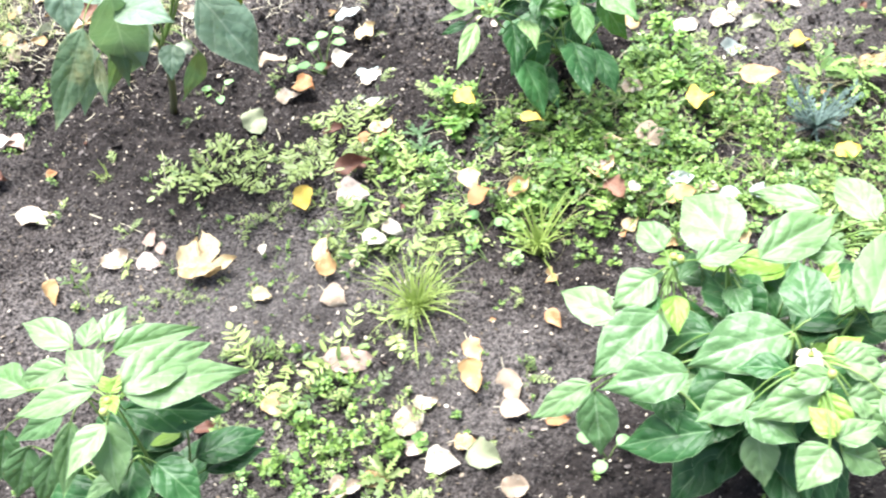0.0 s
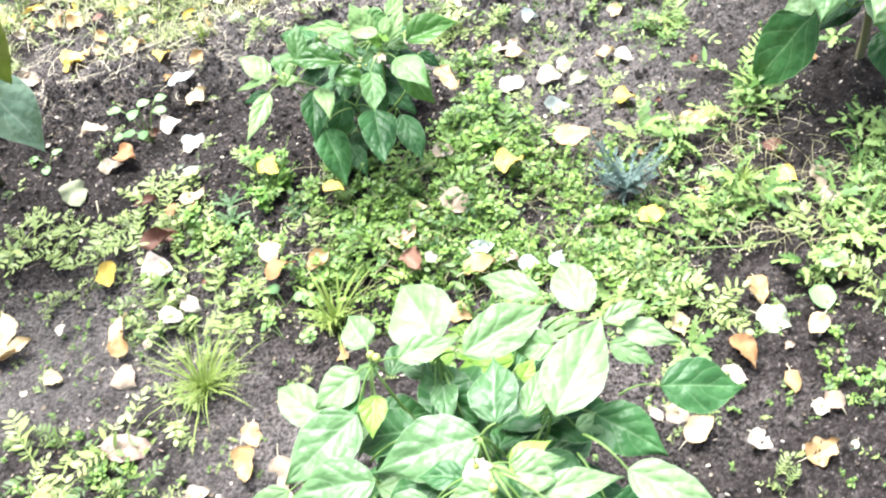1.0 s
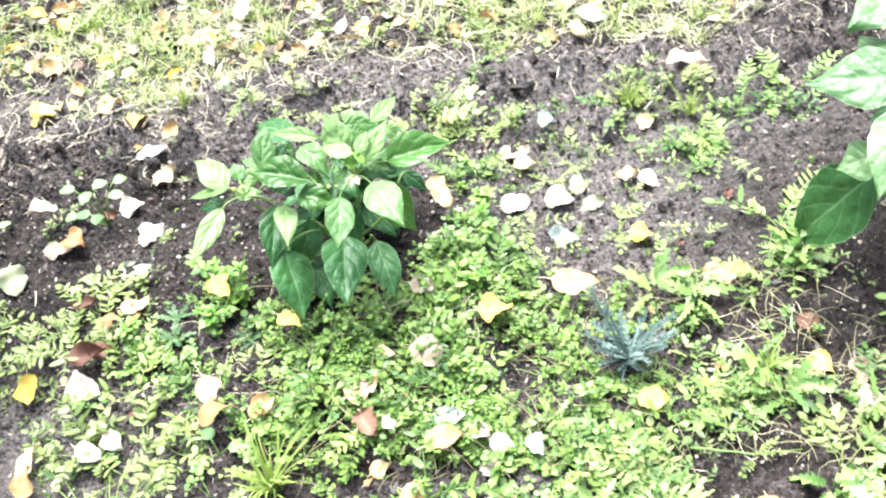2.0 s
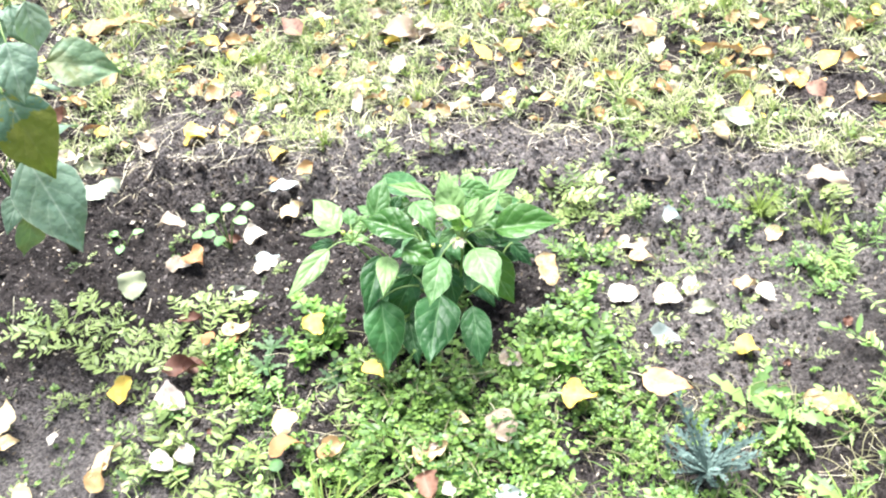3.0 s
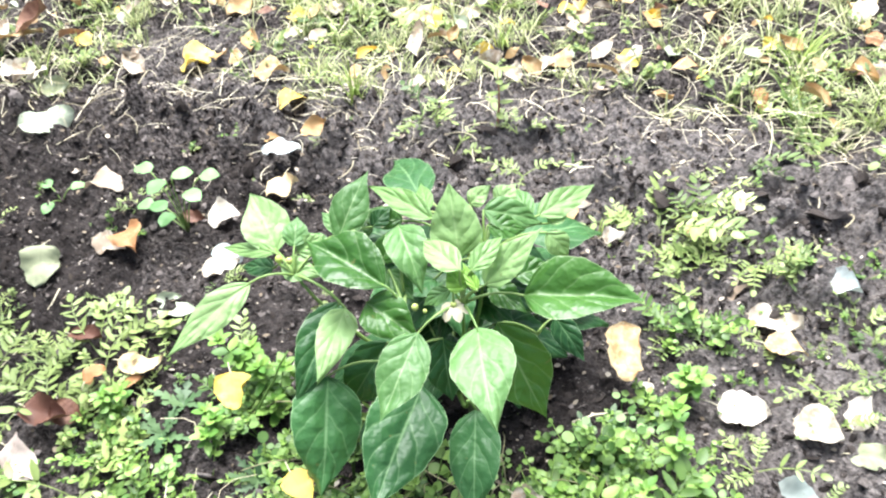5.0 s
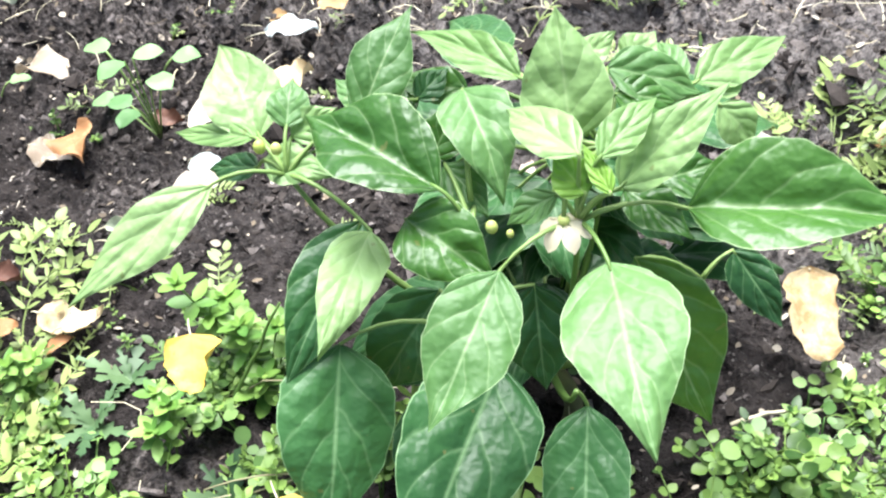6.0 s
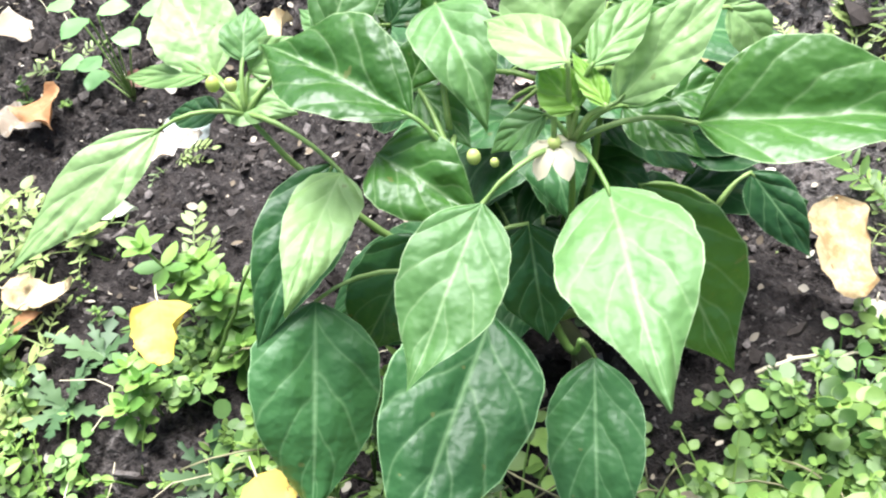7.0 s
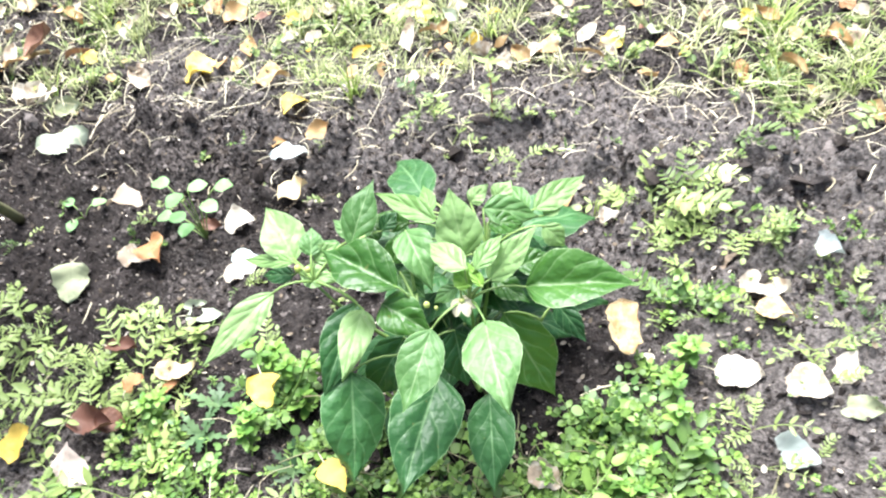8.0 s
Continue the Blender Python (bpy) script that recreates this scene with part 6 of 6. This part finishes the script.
fallen(-0.166, 2.385, 0.072, 12, 0.45, "K", 0.012)
fallen(-0.122, 2.420, 0.043, 59, 0.70, "C")
fallen(-0.187, 1.948, 0.048, 14, 0.50, "B")
fallen(0.625, 2.175, 0.060, 10, 0.80, "W")
fallen(0.746, 2.232, 0.048, 82, 0.65, "W")
fallen(0.487, 2.160, 0.080, -61, 0.60, "C", 0.045)
fallen(0.987, 2.547, 0.085, -20, 0.50, "W")
fallen(-0.329, 2.177, 0.069, -3, 0.70, "W", 0.055)
fallen(-0.182, 2.243, 0.050, 18, 0.80, "W")
fallen(-0.305, 2.122, 0.060, 2, 0.55, "W")
fallen(-0.262, 2.132, 0.058, -38, 0.80, "O")
fallen(-0.118, 2.172, 0.051, 4, 0.65, "K")
fallen(-0.105, 2.138, 0.056, 31, 0.65, "W")
fallen(-0.210, 2.416, 0.025, 23, 0.70, "C")
fallen(-0.050, 2.622, 0.031, 19, 0.80, "P")
fallen(0.306, 2.406, 0.046, 66, 0.70, "C")
fallen(0.381, 2.402, 0.034, 21, 0.60, "W")
fallen(-1.123, 3.041, 0.068, -15, 0.60, "C")
fallen(-0.881, 2.491, 0.072, 27, 0.50, "C")
fallen(-0.70, 2.41, 0.1, 20, 0.50, "G")
fallen(-0.595, 2.31, 0.095, 40, 0.48, "G")
fallen(-0.446, 1.666, 0.083, 106, 0.60, "C")
fallen(-0.417, 1.618, 0.077, 14, 0.45, "C")
fallen(-0.202, 1.629, 0.066, 59, 0.45, "C")
fallen(-0.060, 1.664, 0.045, -32, 0.70, "W")
fallen(0.465, 1.934, 0.045, -12, 0.70, "W")
fallen(0.615, 2.748, 0.041, 16, 0.50, "W")
fallen(0.607, 3.005, 0.039, -45, 0.60, "O")
fallen(0.453, 2.941, 0.032, 15, 0.80, "Y")
fallen(-0.743, 2.840, 0.046, 13, 0.70, "Y")
fallen(-0.553, 2.828, 0.039, -25, 0.70, "Y")
fallen(0.119, 3.476, 0.063, 12, 0.60, "C")
fallen(0.640, 3.520, 0.065, -41, 0.70, "C")
fallen(-0.065, 3.388, 0.057, 12, 0.70, "W")
fallen(-0.572, 3.317, 0.057, -19, 0.60, "C")
fallen(-0.821, 3.141, 0.060, 12, 0.60, "W")
fallen(0.686, 3.337, 0.037, 13, 0.80, "W")
fallen(0.520, 1.676, 0.054, 11, 0.60, "K")
fallen(0.610, 1.628, 0.040, -23, 0.70, "K")
fallen(0.664, 1.623, 0.042, -63, 0.70, "K")
fallen(0.572, 1.649, 0.037, -33, 0.70, "P")
fallen(0.407, 1.803, 0.035, -12, 0.60, "C")
fallen(-0.489, 2.245, 0.019, 17, 0.50, "W")
fallen(-0.494, 2.575, 0.064, 17, 0.50, "Y")
fallen(0.520, 2.520, 0.037, 92, 0.60, "W")
fallen(-0.225, 2.222, 0.040, 9, 0.50, "B")
fallen(-0.062, 1.937, 0.039, 58, 0.45, "C")
fallen(-0.135, 2.058, 0.037, 32, 0.40, "G")
fallen(-0.167, 2.612, 0.040, 89, 0.50, "C")
fallen(0.306, 2.458, 0.032, 26, 0.40, "W")

for k in range(85):
    x = rng.uniform(-1.7, 1.7)
    y = lawn_edge(x) + rng.uniform(0.0, 1.0)
    fallen(x, y, rng.uniform(0.03, 0.062), rng.uniform(0, 360), rng.uniform(0.5, 0.85), rng.choice("WWWWCCCCYYG"))
for k in range(45):
    x, y = rng.uniform(-1.1, 1.5), rng.uniform(0.9, 2.6)
    fallen(x, y, rng.uniform(0.012, 0.026), rng.uniform(0, 360), rng.uniform(0.5, 0.85), rng.choice("WWCCPBO"))
for k in range(12):
    x, y = rng.uniform(0.75, 1.3), rng.uniform(0.95, 1.45)
    fallen(x, y, rng.uniform(0.018, 0.042), rng.uniform(0, 360), rng.uniform(0.45, 0.8), rng.choice("WWWCCGO"))
for colour, count in (("W", 620), ("C", 900), ("Y", 190), ("G", 160), ("B", 90)):
    drift = Soup()
    for k in range(count):
        x = rng.uniform(-2.4, 2.4)
        y = lawn_edge(x) + rng.uniform(-0.03, 1.9)
        ln = rng.uniform(0.02, 0.05) if rng.random() < 0.8 else rng.uniform(0.05, 0.085)
        v, f, uv = blade(ln, ln * rng.uniform(0.45, 0.8), "birch", rng.uniform(0, 0.4), rng.uniform(-0.1, 0.2), 0.1, rng.uniform(-0.5, 0.5), rng.uniform(-0.1, 0.4), 4, 4, rng=rng)
        drift.put(v, f, pose(x, y, top(x, y) + rng.uniform(0.004, 0.03), rng.uniform(-35, 35), rng.uniform(-35, 35), rng.uniform(0, 360)))
    drift.make("fallen_leaf_drift", FALLEN[colour], "scattered " + WORDS[colour] + " dead leaves caught in the grass", "fallen leaves")

# ---- crumbs of soil and dry litter ----
bm = bmesh.new()
bmesh.ops.create_icosphere(bm, subdivisions=1, radius=1)
LUMP_V, LUMP_F = [v.co.copy() for v in bm.verts], [[w.index for w in fc.verts] for fc in bm.faces]
bm.free()
LUMPS = []
for k in range(16):
    off = Vector((k * 3.1, k, 0))
    LUMPS.append([p * (0.85 + 0.9 * noise.noise(p * 1.9 + off)) * (1 if (i * 7 + k) % 3 else 0.6) for i, p in enumerate(LUMP_V)])
crumbs = Soup()


def lump(x, y, k):
    crumbs.put(rng.choice(LUMPS), LUMP_F, pose(x, y, top(x, y) - k * 0.12, rng.uniform(-40, 40), rng.uniform(-40, 40), rng.uniform(0, 360)) @ Matrix.Diagonal((k * rng.uniform(0.8, 1.5), k * rng.uniform(0.7, 1.1), k * rng.uniform(0.35, 0.65), 1)))


for _ in range(40000):
    x, y = rng.uniform(-1.05, 1.4), rng.uniform(1.0, 2.75)
    r = roughness_at(x, y)
    if rng.random() < r:
        lump(x, y, 0.0014 + 0.006 * rng.random() ** 4 * r)
for _ in range(1500):
    x, y = rng.uniform(-1.05, 1.4), rng.uniform(1.0, 2.8)
    if rng.random() < roughness_at(x, y) ** 2:
        lump(x, y, rng.uniform(0.006, 0.01 + 0.009 * roughness_at(x, y)))
for _ in range(5200):
    x, y = rng.gauss(0.15, 0.5), rng.gauss(2.25, 0.28)
    if y < lawn_edge(x):
        lump(x, y, rng.uniform(0.003, 0.009))
v, f = crumbs.flat()
tagged(mesh_object("soil_crumbs", v, f, M_CRUMB, smooth=False), "loose dark crumbs of garden soil", "soil crumbs", kind="stuff")
bits = Soup()
for _ in range(900):
    x = rng.uniform(-1.1, 1.4)
    y = lawn_edge(x) - 0.02 - 0.34 * rng.random() ** 1.5
    a, ln = rng.random() * math.tau, rng.uniform(0.006, 0.026)
    z = top(x, y) + 0.003
    bits.put(*strip(bend((x, y, z), (x + math.cos(a) * ln, y + math.sin(a) * ln, z + rng.uniform(-0.002, 0.004)), (rng.gauss(0, 0.25) * ln, rng.gauss(0, 0.25) * ln, 0.001), 4), [0.0011] * 5))
for _ in range(6500):
    x, y = rng.uniform(-1.3, 1.6), rng.uniform(0.9, 2.9)
    ln = rng.uniform(0.002, 0.0105)
    v, f = small_leaf(ln, ln * rng.uniform(0.3, 0.9), ln * rng.uniform(0, 0.4))
    bits.put(v, f, pose(x, y, top(x, y) + 0.0025, rng.uniform(-30, 30), rng.uniform(-30, 30), rng.uniform(0, 360)))
bits.make("leaf_litter", M_LITTER, "tiny pale scraps of dry leaf on soil", "leaf litter")
